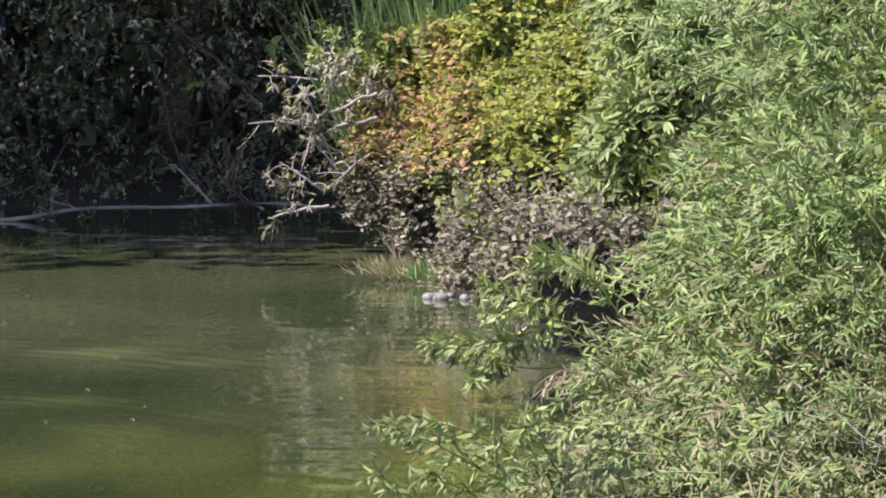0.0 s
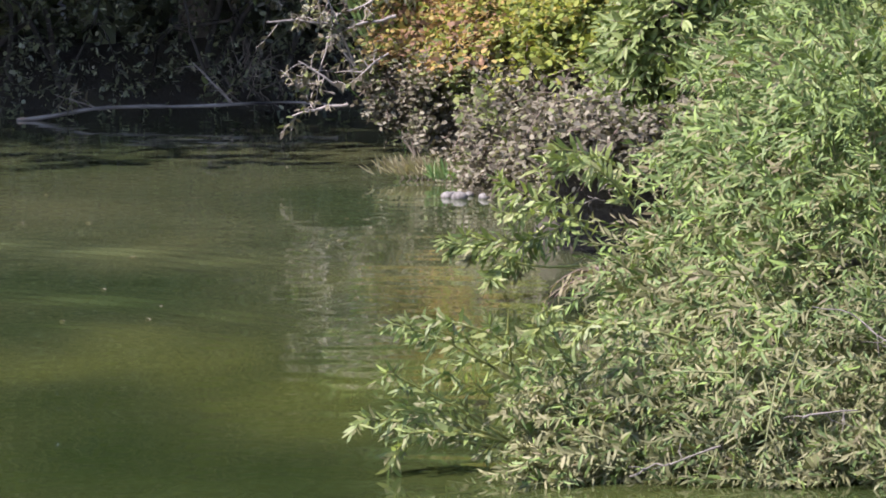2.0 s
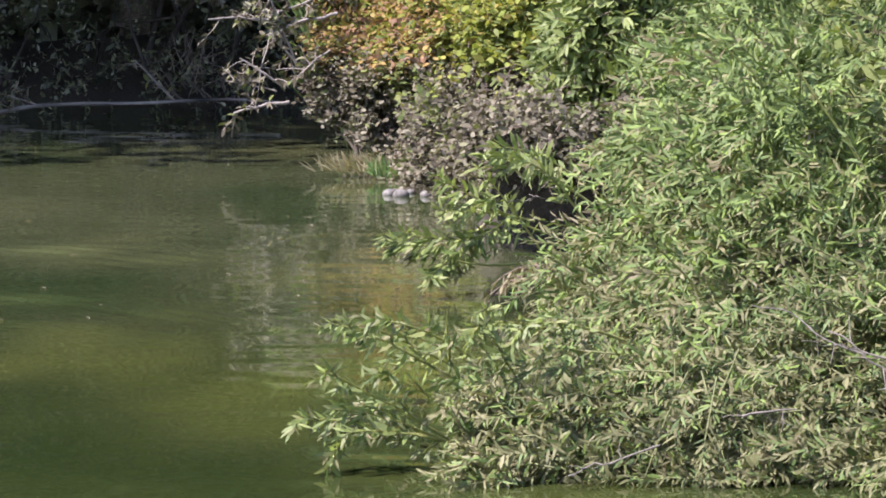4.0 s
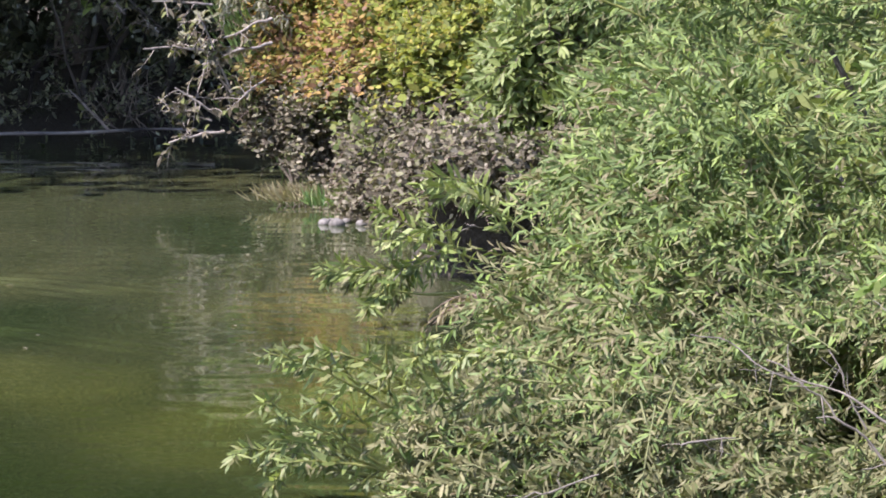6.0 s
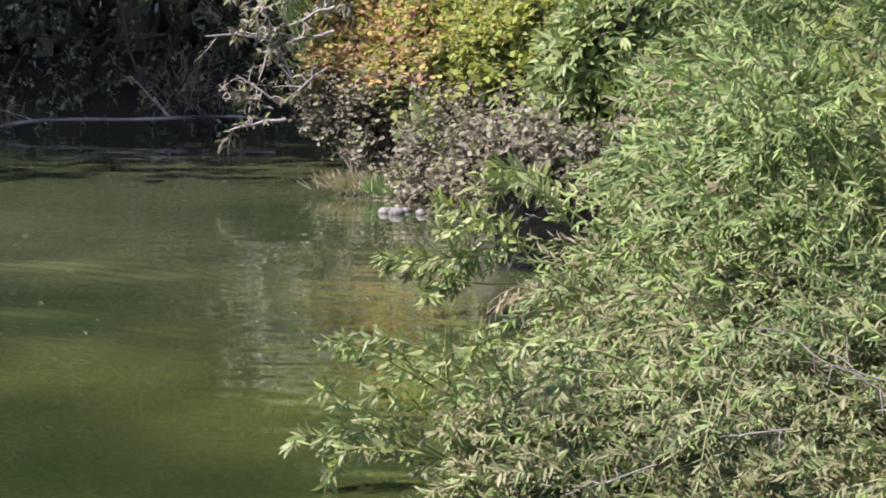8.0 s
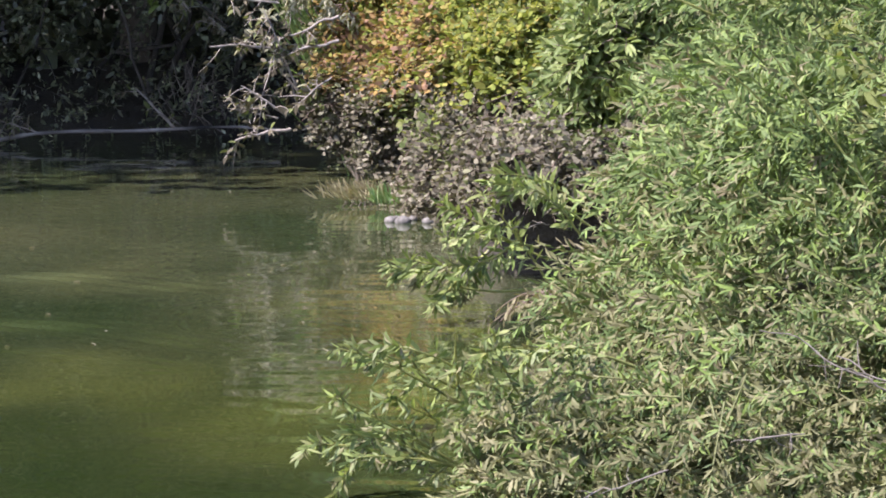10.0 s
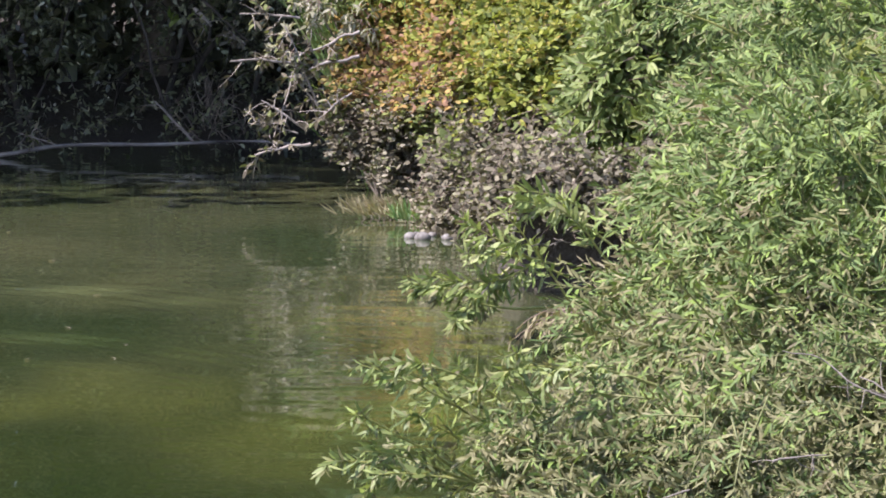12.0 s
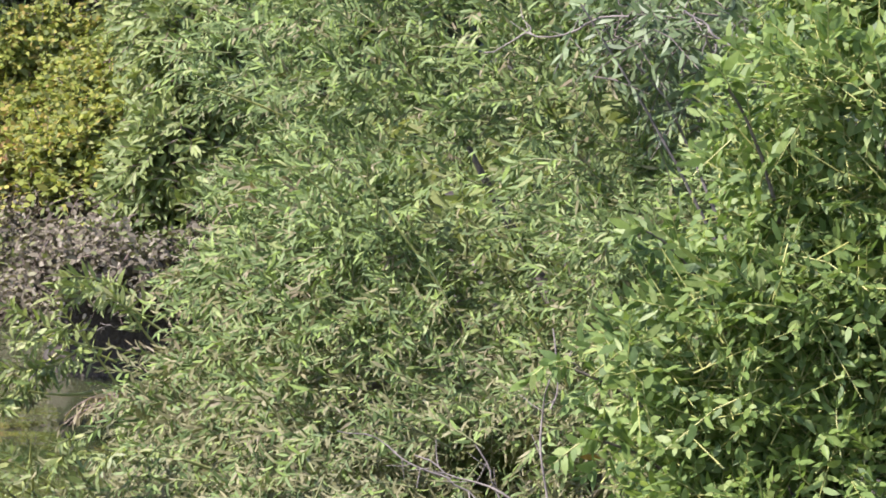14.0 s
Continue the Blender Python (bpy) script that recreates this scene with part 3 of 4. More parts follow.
# ---- sallow with broad leaves ----
def sallow():
    rng = np.random.default_rng(5)
    root = thing("sallow_bush", 2.6, 11.9, 0.4, "bright green broad-leaved sallow bush on the near bank", "bush")
    main = [(2.33, 11.8, 0.95, 0.5, 0.6, 0.55), (2.6, 11.8, 1.85, 0.5, 0.6, 0.6), (2.02, 11.6, 1.25, 0.25, 0.4, 0.35), (3.2, 12.0, 1.5, 0.7, 0.8, 1.1), (2.02, 11.6, 0.75, 0.25, 0.4, 0.3)]
    lobes = clump(rng, main, 50, 0.2)
    P, O = on_lobes(rng, lobes, 4300, 0.55)
    D = unit(O * 0.7 + np.array([-0.2, -0.1, 0.45]) + 0.5 * rng.normal(size=O.shape))
    L = rng.uniform(0.2, 0.42, len(P))
    P = P - D * L[:, None] * 0.5
    for a, b in (((2.05, 11.7, 0.9), (1.52, 11.5, 1.24)), ((2.0, 11.7, 0.8), (1.62, 11.5, 1.02)), ((2.05, 11.6, 1.3), (1.78, 11.4, 1.6)), ((2.2, 11.6, 1.6), (2.0, 11.4, 2.0))):
        a, b = np.array(a), np.array(b)
        line = arch(rng, a, (a + b) / 2 + np.array([0, 0, 0.05]), b)
        p, d, l = side_shoots(rng, line, 7, 0.3, 0.05)
        piece("branch", tube_mesh("branch", line[None], np.linspace(0.007, 0.003, 10)[None], 5, M_BARK), root)
        P, D, L = np.concatenate([P, p]), np.concatenate([D, d]), np.concatenate([L, l])
    C = shoots(rng, P, D, L, rng.uniform(0.0, 0.35, len(P)))
    lv = dress(rng, C, 15, 0.045, 0.43, (65, 35), 0.1, 0.06, (-0.35, -0.5, 0.6))
    lv[3] *= rng.choice([0.75, 1.0, 1.25], len(lv[3]))
    lv[2] = unit(lv[2] + 0.35 * rng.normal(size=lv[2].shape))
    lv[5] *= 1.5
    own = np.zeros(len(lv[0]), bool)
    own[np.where((lv[0][:, 1] < 11.35) & (lv[0][:, 0] < 2.5))[0][:300]] = True
    piece("foliage", leaf_mesh("foliage", pick(lv, ~own), OVAL, M_SALLOW), root, "", "stuff")
    single_leaves(pick(lv, own), leaf_kinds(M_SALLOW_ONE, OVATE, 0.046, 0.43), root)
    piece("brushwood", tube_mesh("brushwood", C[:, (0, 2, 5)], np.array([[0.003, 0.0022, 0.001]]) * np.ones((len(C), 1)), 3, M_STEM), root, "", "stuff")
    for i in range(6):
        b = np.array(main[(0, 1, 3)[i % 3]][:3]) + rng.normal(size=3) * 0.12 + np.array([0.1, 0.15, 0])
        branch("limb", rng, (2.7 + 0.1 * rng.normal(), 12.0, 0.3), b, 0.03, 0.008, M_BARK, root, 10, 0.03, 0.05)


sallow()


def grey_sallow():
    rng = np.random.default_rng(6)
    root = thing("grey_sallow", 3.0, 14.4, 0.5, "sallow with dull blue-green leaves behind the bright one", "bush")
    lobes = clump(rng, [(2.2, 14.1, 2.12, 0.26, 0.3, 0.2), (2.6, 14.3, 2.1, 0.35, 0.4, 0.35), (3.1, 14.4, 1.7, 0.4, 0.5, 0.8)], 16, 0.14)
    P, O = on_lobes(rng, lobes, 420, 0.4)
    D = unit(O * 0.6 + np.array([-0.35, -0.25, 0.1]) + 0.45 * rng.normal(size=O.shape))
    L = rng.uniform(0.18, 0.36, len(P))
    C = shoots(rng, P - D * L[:, None] * 0.5, D, L, rng.uniform(0.2, 0.6, len(P)))
    lv = dress(rng, C, 12, 0.056, 0.27, (62, 32), 0.1, 0.25, (-0.35, -0.55, 0.5))
    lv[2] = unit(lv[2] + 0.5 * rng.normal(size=lv[2].shape))
    piece("foliage", leaf_mesh("foliage", lv, LANCE, M_GREY_SALLOW), root, "", "stuff")
    piece("brushwood", tube_mesh("brushwood", C[:, (0, 2, 5)], np.array([[0.0035, 0.0025, 0.0015]]) * np.ones((len(C), 1)), 3, M_BARK), root, "", "stuff")
    for b in ((2.2, 14.1, 2.0), (2.4, 14.2, 2.2), (2.65, 14.3, 2.1), (3.1, 14.4, 1.9), (2.0, 14.0, 2.2)):
        branch("limb", rng, (3.0 + 0.06 * rng.normal(), 14.4, 0.3), b, 0.009, 0.004, M_TWIG, root, 10, 0.03, 0.05)


grey_sallow()


# ---- brambles on the far part of the bank ----
def bramble_front(x, z):
    """Distance of the thicket's front at the place x and height z."""
    lumps = np.sin(7.1 * x + 2.3 * z + 1) * np.sin(6.3 * z - 2.9 * x) + 0.7 * np.sin(13.0 * x - 5 * z) * np.sin(11.7 * z + 4 * x + 2)
    return 30.6 + 0.9 * z - 0.8 * (x - 0.2) + 0.25 * np.sin(3.1 * x + 2 * z) + 0.2 * np.sin(5.3 * z - 2.2 * x) + 0.13 * lumps


def brambles():
    rng = np.random.default_rng(7)
    green = thing("bramble_bush", 0.8, 32.5, 0.5, "bramble bush turning from green to yellow and russet", "bush")
    dry = thing("dry_thicket", 0.3, 30.8, 0.1, "withered grey-brown bramble thicket low over the water", "bush")
    n = 13500
    x, z = rng.uniform(-0.75, 1.9, n), rng.uniform(0.05, 3.0, n)
    left = np.interp(z, [0, 0.25, 0.45, 1.0, 1.6, 2.4, 3.0], [-0.1, -0.3, -0.72, -0.7, -0.55, -0.5, -0.3])
    top = np.interp(x, [-0.8, -0.3, 0.15, 0.4], [1.35, 1.65, 1.78, 2.05])
    ok = (x > left + 0.08 * rng.normal(size=n)) & (z < top + 0.1 * rng.normal(size=n))
    x, z = x[ok], z[ok]
    deep = np.abs(rng.normal(0, 0.17, len(x)))
    P = np.stack([x, bramble_front(x, z) + deep, z], 1)
    m = 1800                                                     # the low skirt along the water's edge
    x, z = rng.uniform(0.0, 2.2, m), np.abs(rng.normal(0, 0.3, m)) + 0.06
    P = np.concatenate([P, np.stack([x, 29.2 - 1.1 * x + 0.5 * z + 0.3 * rng.normal(size=m), z], 1)])
    m = 640                                                      # and the withered stuff that hangs over the hollow in the bank
    x, z = rng.uniform(0.3, 1.7, m), 0.55 + np.abs(rng.normal(0, 0.15, m))
    P = np.concatenate([P, np.stack([x, 24.25 - 0.1 * x + 0.4 * z + 0.16 * rng.normal(size=m), z], 1)])
    O = unit(np.array([-0.25, -0.75, 0.5]) + 0.55 * rng.normal(size=P.shape))
    L = rng.uniform(0.15, 0.42, len(P))
    C = shoots(rng, P - O * L[:, None] * 0.5, O, L, rng.uniform(0.1, 0.6, len(P)), 5)
    per = 11
    lv = dress(rng, C, per, 0.07, 0.62, (75, 45), 0.1, 0.05)
    lv[1][:, 2] *= 0.5
    lv[2] = unit(np.array([-0.4, -0.45, 0.8]) + 0.62 * rng.normal(size=lv[2].shape))
    lv[3] *= rng.uniform(0.65, 1.2, len(lv[3]))
    bx, bz = lv[0][:, 0], lv[0][:, 2]
    patch = np.array([noise.noise(Vector((x * 2.2, z * 2.6, 0))) for x, z in zip(np.round(bx, 2), np.round(bz, 2))])
    wob = 0.3 * patch + 0.12 * rng.normal(size=len(bx))
    is_dry = (bz + wob < np.where(lv[0][:, 1] < 28, 1.25, 0.8)) | (bx + 0.5 * wob < -0.74)
    russet = ~is_dry & (np.hypot((bx + 0.3) / 0.68, (bz - 1.1) / 0.65) + 0.9 * wob < 0.95) & (rng.random(len(bx)) < 0.62)
    yellow = ~is_dry & ~russet & (np.hypot((bx - 0.4) / 1.15, (bz - 1.45) / 0.95) + 0.8 * wob < 1.0) & (rng.random(len(bx)) < 0.72)
    for size, mask in ((0.64, is_dry), (0.88, ~is_dry)):
        lv[3][mask] *= size
        lv[4][mask] *= size
    rest = ~(is_dry | russet | yellow)
    own = np.zeros(len(rest), bool)
    front = lv[0][:, 1] < bramble_front(bx, bz) - 0.02
    for mask, count in ((rest, 100), (yellow, 100), (russet, 100), (is_dry, 300)):
        own[rng.permutation(np.where(mask & front)[0])[:count]] = True
    for name, mask, who, material, label in (("green_leaves", rest, green, M_GREEN, ""), ("yellow_leaves", yellow, green, M_YELLOW, "yellow-green leaves"),
                                             ("russet_leaves", russet, green, M_RUSSET, "russet and orange leaves"), ("dry_leaves", is_dry, dry, M_DRY, "")):
        piece(name, leaf_mesh(name, pick(lv, mask & ~own), LANCE, material), who, label, "stuff")
        single_leaves(pick(lv, mask & own), leaf_kinds(material, OVATE, 0.036 if who == dry else 0.056, 0.6), who)
    low = C[:, 0, 2] < 0.75
    for who, mask in ((dry, low), (green, ~low)):
        piece("brushwood", tube_mesh("brushwood", C[mask][::3], np.linspace(0.004, 0.0015, 5)[None] * np.ones((len(C[mask][::3]), 1)), 3, M_CANE), who, "", "stuff")


brambles()


def shrub():
    rng = np.random.default_rng(9)
    root = thing("leafy_shrub", 1.4, 25.8, 0.2, "dark green shrub with pointed leaves between bramble and willow", "bush")
    lobes = clump(rng, [(1.26, 25.4, 1.3, 0.32, 0.6, 0.42), (1.42, 25.6, 1.9, 0.42, 0.7, 0.5), (1.3, 25.2, 0.95, 0.3, 0.5, 0.3)], 24, 0.16)
    P, O = on_lobes(rng, lobes, 2200, 0.55)
    D = unit(O * 0.7 + np.array([-0.2, -0.2, 0.3]) + 0.5 * rng.normal(size=O.shape))
    L = rng.uniform(0.2, 0.42, len(P))
    C = shoots(rng, P - D * L[:, None] * 0.4, D, L, rng.uniform(0.1, 0.4, len(P)))
    lv = dress(rng, C, 10, 0.085, 0.36, (62, 36), 0.15, 0.2, (-0.35, -0.6, 0.5))
    piece("foliage", leaf_mesh("foliage", lv, OVATE, M_SHRUB), root, "", "stuff")
    piece("brushwood", tube_mesh("brushwood", C, np.linspace(0.004, 0.0015, 6)[None] * np.ones((len(C), 1)), 3, M_CANE), root, "", "stuff")
    for i in range(4):
        branch("limb", rng, (1.6 + 0.08 * rng.normal(), 26.0, 0.1), (1.55 + 0.1 * rng.normal(), 25.9, rng.uniform(0.9, 1.7)), 0.018, 0.006, M_BARK, root, 9, 0.03, 0.0)


shrub()


def pale_shrub():
    rng = np.random.default_rng(17)
    root = thing("pale_shrub", -0.55, 32.7, 0.0, "small shrub with pale grey-green leaves beside the reeds", "bush")
    for x, z in ((-0.7, 1.35), (-0.85, 1.5), (-0.45, 1.6), (-0.1, 1.65), (0.2, 1.75)):
        branch("stem", rng, (-0.35, 32.9, -0.05), (x, 32.75, z), 0.014, 0.006, M_BARK, root, 9, 0.02)
    lobes = [(-0.84, 32.4, 1.53, 0.17, 0.2, 0.07), (-0.46, 32.2, 1.38, 0.09, 0.15, 0.07), (-1.0, 32.3, 1.2, 0.12, 0.15, 0.10)]
    P, O = on_lobes(rng, lobes, 60, 0.2)
    D = unit(O + np.array([-0.2, -0.3, 0.3]) + 0.4 * rng.normal(size=O.shape))
    C = shoots(rng, P, D, rng.uniform(0.08, 0.16, len(P)), rng.uniform(0.1, 0.5, len(P)))
    single_leaves(pick(dress(rng, C, 8, 0.075, 0.36, (72, 50), 0.3, 0.2), slice(0, 290)), leaf_kinds(M_PALE, OVATE, 0.075, 0.36), root)
    lobes = [(-0.82, 32.7, 1.62, 0.2, 0.2, 0.12), (-0.5, 32.75, 1.58, 0.28, 0.2, 0.15), (-0.15, 32.85, 1.64, 0.3, 0.2, 0.14), (0.2, 32.95, 1.72, 0.25, 0.2, 0.13)]
    P, O = on_lobes(rng, lobes, 100, 0.3)
    D = unit(O + np.array([-0.3, -0.4, 0.4]) + 0.4 * rng.normal(size=O.shape))
    G = shoots(rng, P, D, rng.uniform(0.1, 0.2, len(P)), rng.uniform(0.1, 0.5, len(P)))
    piece("foliage", leaf_mesh("foliage", dress(rng, G, 8, 0.075, 0.45, (72, 45), 0.2, 0.15), OVATE, M_SHRUB), root, "dull green leaves", "stuff")
    C = np.concatenate([C, G])
    piece("brushwood", tube_mesh("brushwood", C, np.linspace(0.004, 0.002, 6)[None] * np.ones((len(C), 1)), 3, M_CANE), root, "", "stuff")


pale_shrub()


# ---- shaded hedge and unseen trees on the far bank ----
def hedge():
    rng = np.random.default_rng(11)
    root = thing("hedge", -2.5, 40.2, 0.3, "dark shaded hedge of bushes on the far bank", "hedge")
    n = 13500
    P = np.stack([rng.uniform(-9.5, 1.5, n), 38.0 + np.abs(rng.normal(0, 1.1, n)), rng.uniform(0.05, 1.0, n) ** 1.3 * 7.0], 1)
    open_spot = np.sin(P[:, 0] * 4.3 + 1.1 * P[:, 2]) * np.sin(P[:, 2] * 4.9 - 1.7 * P[:, 0]) + 0.6 * np.sin(9.1 * P[:, 0] - 3 * P[:, 2]) * np.sin(8.3 * P[:, 2] + 2)
    low = 1 - smooth(0.8, 1.5, P[:, 2])
    P = P[((open_spot > -0.35) | (rng.random(n) < 0.25)) & (rng.random(n) > 0.55 * low)]
    n = len(P)
    P[:, 1] += 0.35 * np.sin(P[:, 0] * 2.1) + 0.1 * P[:, 2]
    D = unit(np.array([0.0, -0.6, 0.2]) + 0.7 * rng.normal(size=P.shape))
    L = rng.uniform(0.25, 0.6, n)
    C = shoots(rng, P, D, L, rng.uniform(0.1, 0.6, n), 5)
    C[:, :, 2] = np.maximum(C[:, :, 2], 0.03)
    lv = dress(rng, C, 9, 0.066, 0.5, (70, 45), 0.1, 0.2)
    lv[0][:, 2] = np.maximum(lv[0][:, 2], 0.04)
    lv[3] *= rng.uniform(0.5, 1.3, len(lv[3]))
    lv[4] *= rng.uniform(0.5, 1.2, len(lv[4]))
    lv[2] = unit(lv[2] + np.array([-0.3, -0.4, 0.6]) * (1.4 * smooth(0.9, 1.5, lv[0][:, 2]))[:, None])
    for k in (3, 4):
        lv[k] *= 1 + 0.2 * smooth(0.8, 1.8, lv[0][:, 2])
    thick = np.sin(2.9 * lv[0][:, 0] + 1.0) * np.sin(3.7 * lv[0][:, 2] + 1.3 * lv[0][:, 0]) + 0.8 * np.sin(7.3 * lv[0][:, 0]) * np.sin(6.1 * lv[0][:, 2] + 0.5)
    # sun flecks put in as pale leaves, more of them higher up
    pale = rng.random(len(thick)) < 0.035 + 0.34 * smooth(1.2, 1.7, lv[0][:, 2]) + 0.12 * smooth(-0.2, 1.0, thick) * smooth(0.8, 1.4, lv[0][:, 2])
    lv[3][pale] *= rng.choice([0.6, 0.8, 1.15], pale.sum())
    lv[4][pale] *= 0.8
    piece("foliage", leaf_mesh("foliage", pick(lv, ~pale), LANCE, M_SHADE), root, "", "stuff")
    piece("sunfleck_foliage", leaf_mesh("sunfleck_foliage", pick(lv, pale), OVATE, M_SUNFLECK), root, "hedge leaves coloured pale to stand for sun flecks", "stuff")
    lit = [a[:9].copy() for a in lv]                             # two sprigs of broad leaves, coloured brighter green to look sunlit
    lit[0] = np.array([(-2.25, 37.4, 1.2)] * 5 + [(-1.58, 37.5, 1.55)] * 4) + rng.normal(size=(9, 3)) * 0.05
    lit[1], lit[2] = unit(rng.normal(size=(9, 3)) + np.array([0, -0.3, 0.6])), unit(rng.normal(size=(9, 3)) * 0.4 + np.array([-0.4, -0.7, 0.4]))
    lit[3], lit[4] = np.full(9, 0.14), np.full(9, 0.075)
    piece("backlit_leaves", leaf_mesh("backlit_leaves", lit, OVATE, M_SALLOW), root, "broad leaves in a brighter green, as if lit from behind", "stuff")
    for k in range(34):                                          # a thin twiggy patch low over the water
        a = np.array([rng.uniform(-2.1, -1.6), 37.5, rng.uniform(0.1, 0.5)])
        branch("twig", rng, a, a + np.array([rng.normal(0, 0.2), -0.1, rng.uniform(0.1, 0.35)]), 0.006, 0.003, M_BARK, root, 6, 0.06, 0.02, 4)
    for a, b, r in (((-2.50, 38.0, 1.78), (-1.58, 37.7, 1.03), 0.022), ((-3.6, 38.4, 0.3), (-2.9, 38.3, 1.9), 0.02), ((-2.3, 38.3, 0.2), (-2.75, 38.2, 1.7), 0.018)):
        branch("bough", rng, a, b, r, r * 0.5, M_SHADED_BARK, root, 10, 0.02, 0.02, 6)
    m = 6800
    Q = np.stack([rng.uniform(-15, 5, m), rng.uniform(41.0, 42.5, m), rng.uniform(0.3, 6.5, m)], 1)
    C2 = shoots(rng, Q, unit(np.array([0, -0.5, 0.1]) + 0.8 * rng.normal(size=Q.shape)), rng.uniform(0.4, 0.8, m), rng.uniform(0.1, 0.5, m), 4)
    piece("inner_foliage", leaf_mesh("inner_foliage", dress(rng, C2, 6, 0.24, 0.7, (70, 45), 0.1, 0.2), LANCE, M_SHADE), root, "", "stuff")
    piece("brushwood", tube_mesh("brushwood", C[::5], np.linspace(0.007, 0.002, 5)[None] * np.ones((len(C[::5]), 1)), 3, M_SHADED_BARK), root, "", "stuff")
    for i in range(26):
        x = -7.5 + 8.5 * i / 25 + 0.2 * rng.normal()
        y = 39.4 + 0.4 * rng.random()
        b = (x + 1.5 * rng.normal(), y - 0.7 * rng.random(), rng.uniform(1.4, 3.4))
        branch("stem", rng, (x, y, 0.1), b, 0.035, 0.01, M_SHADED_BARK, root, 10, 0.05, 0.05, 6)


def tree(x, y, h, r, over, seed):
    rng = np.random.default_rng(seed)
    root = thing("tree", x, y, ground_height(x, y) - 0.1, "tall broadleaf tree added out of view to shade the hedge and far water", "tree", "trees on the far bank")
    base = float(ground_height(x, y)) - 0.1
    _, C = branch("trunk", rng, (x, y, base), (x + 0.4, y, base + h * 0.75), 0.2, 0.06, M_BARK, root, 12, 0.05, 0, 10)
    tips = []
    for i in range(16):
        s = 0.34 + 0.62 * i / 16
        a = C[int(s * 11)]
        ang = i * 2.4 + rng.uniform(-0.4, 0.4)
        reach = r * (0.95 - 0.45 * s) * rng.uniform(0.7, 1.1)
        b = a + np.array([np.cos(ang) * reach, np.sin(ang) * reach - over, reach * rng.uniform(0.15, 0.6)])
        _, c = branch("limb", rng, a, b, 0.07 * (1.1 - s), 0.012, M_BARK, root, 8, 0.08, 0.05, 6)
        tips += [c[3], c[5], c[7]]
    tips = np.array(tips)
    n = 1350
    P = tips[rng.integers(0, len(tips), n)] + rng.normal(size=(n, 3)) * np.array([0.5, 0.5, 0.4]) * r / 3
    D = unit(rng.normal(size=(n, 3)) + np.array([0, 0, 0.3]))
    C2 = shoots(rng, P, D, rng.uniform(0.3, 0.7, n), rng.uniform(0.1, 0.4, n), 4)
    lv = dress(rng, C2, 8, 0.2, 0.75, (65, 40), 0.1, 0.2)
    # only leaves above 2.35 m stay, so the crown is out of view
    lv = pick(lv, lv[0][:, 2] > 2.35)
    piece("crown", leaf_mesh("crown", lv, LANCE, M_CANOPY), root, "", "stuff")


# unseen backdrop of leaves that blocks bright sky gaps mirrored in the water
def far_wood():
    rng = np.random.default_rng(13)
    m = 3600
    P = np.stack([rng.uniform(-60, 45, m), rng.uniform(50, 58, m), rng.uniform(0.5, 15, m)], 1)
    P[:, 2] *= 0.75 + 0.25 * np.sin(P[:, 0] * 0.45) * np.sin(P[:, 0] * 0.17 + 1)
    C = shoots(rng, P, unit(rng.normal(size=P.shape)), rng.uniform(0.8, 1.6, m), rng.uniform(0.1, 0.4, m), 4)
    me = leaf_mesh("far_wood", dress(rng, C, 8, 0.85, 0.8, (70, 45), 0.1, 0.2), LANCE, M_CANOPY)
    tagged(piece("far_wood", me), "unseen green wood added behind the pond to keep sky out of reflections", "wood", "", "stuff")


def undergrowth():
    rng = np.random.default_rng(15)
    m = 2000
    P = np.stack([rng.uniform(1.7, 6.5, m), rng.uniform(17, 31, m), rng.uniform(0, 1.0, m)], 1)
    P = P[P[:, 0] > shore(P[:, 1]) - 0.15]
    P[:, 2] = np.maximum(ground_height(P[:, 0], P[:, 1]), 0) + P[:, 2] * (0.5 + 0.25 * np.clip(P[:, 0] - 1.7, 0, 4))
    C = shoots(rng, P, unit(np.array([-0.2, -0.2, 0.8]) + 0.5 * rng.normal(size=P.shape)), rng.uniform(0.25, 0.5, len(P)), rng.uniform(0.1, 0.5, len(P)), 4)
    me = leaf_mesh("undergrowth", dress(rng, C, 9, 0.12, 0.5, (70, 45), 0.1, 0.2), LANCE, M_GREEN)
    tagged(piece("undergrowth", me), "dense green undergrowth covering the bank behind the willow", "undergrowth", "", "stuff")


undergrowth()
hedge()
far_wood()
# unseen trees, crowns carried forward to cast shade on hedge and far water
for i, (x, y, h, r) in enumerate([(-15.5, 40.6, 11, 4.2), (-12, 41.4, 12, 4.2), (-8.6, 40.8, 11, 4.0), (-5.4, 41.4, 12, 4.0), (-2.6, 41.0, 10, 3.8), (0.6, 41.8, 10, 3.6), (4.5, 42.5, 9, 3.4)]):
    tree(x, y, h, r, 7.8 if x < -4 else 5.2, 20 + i)


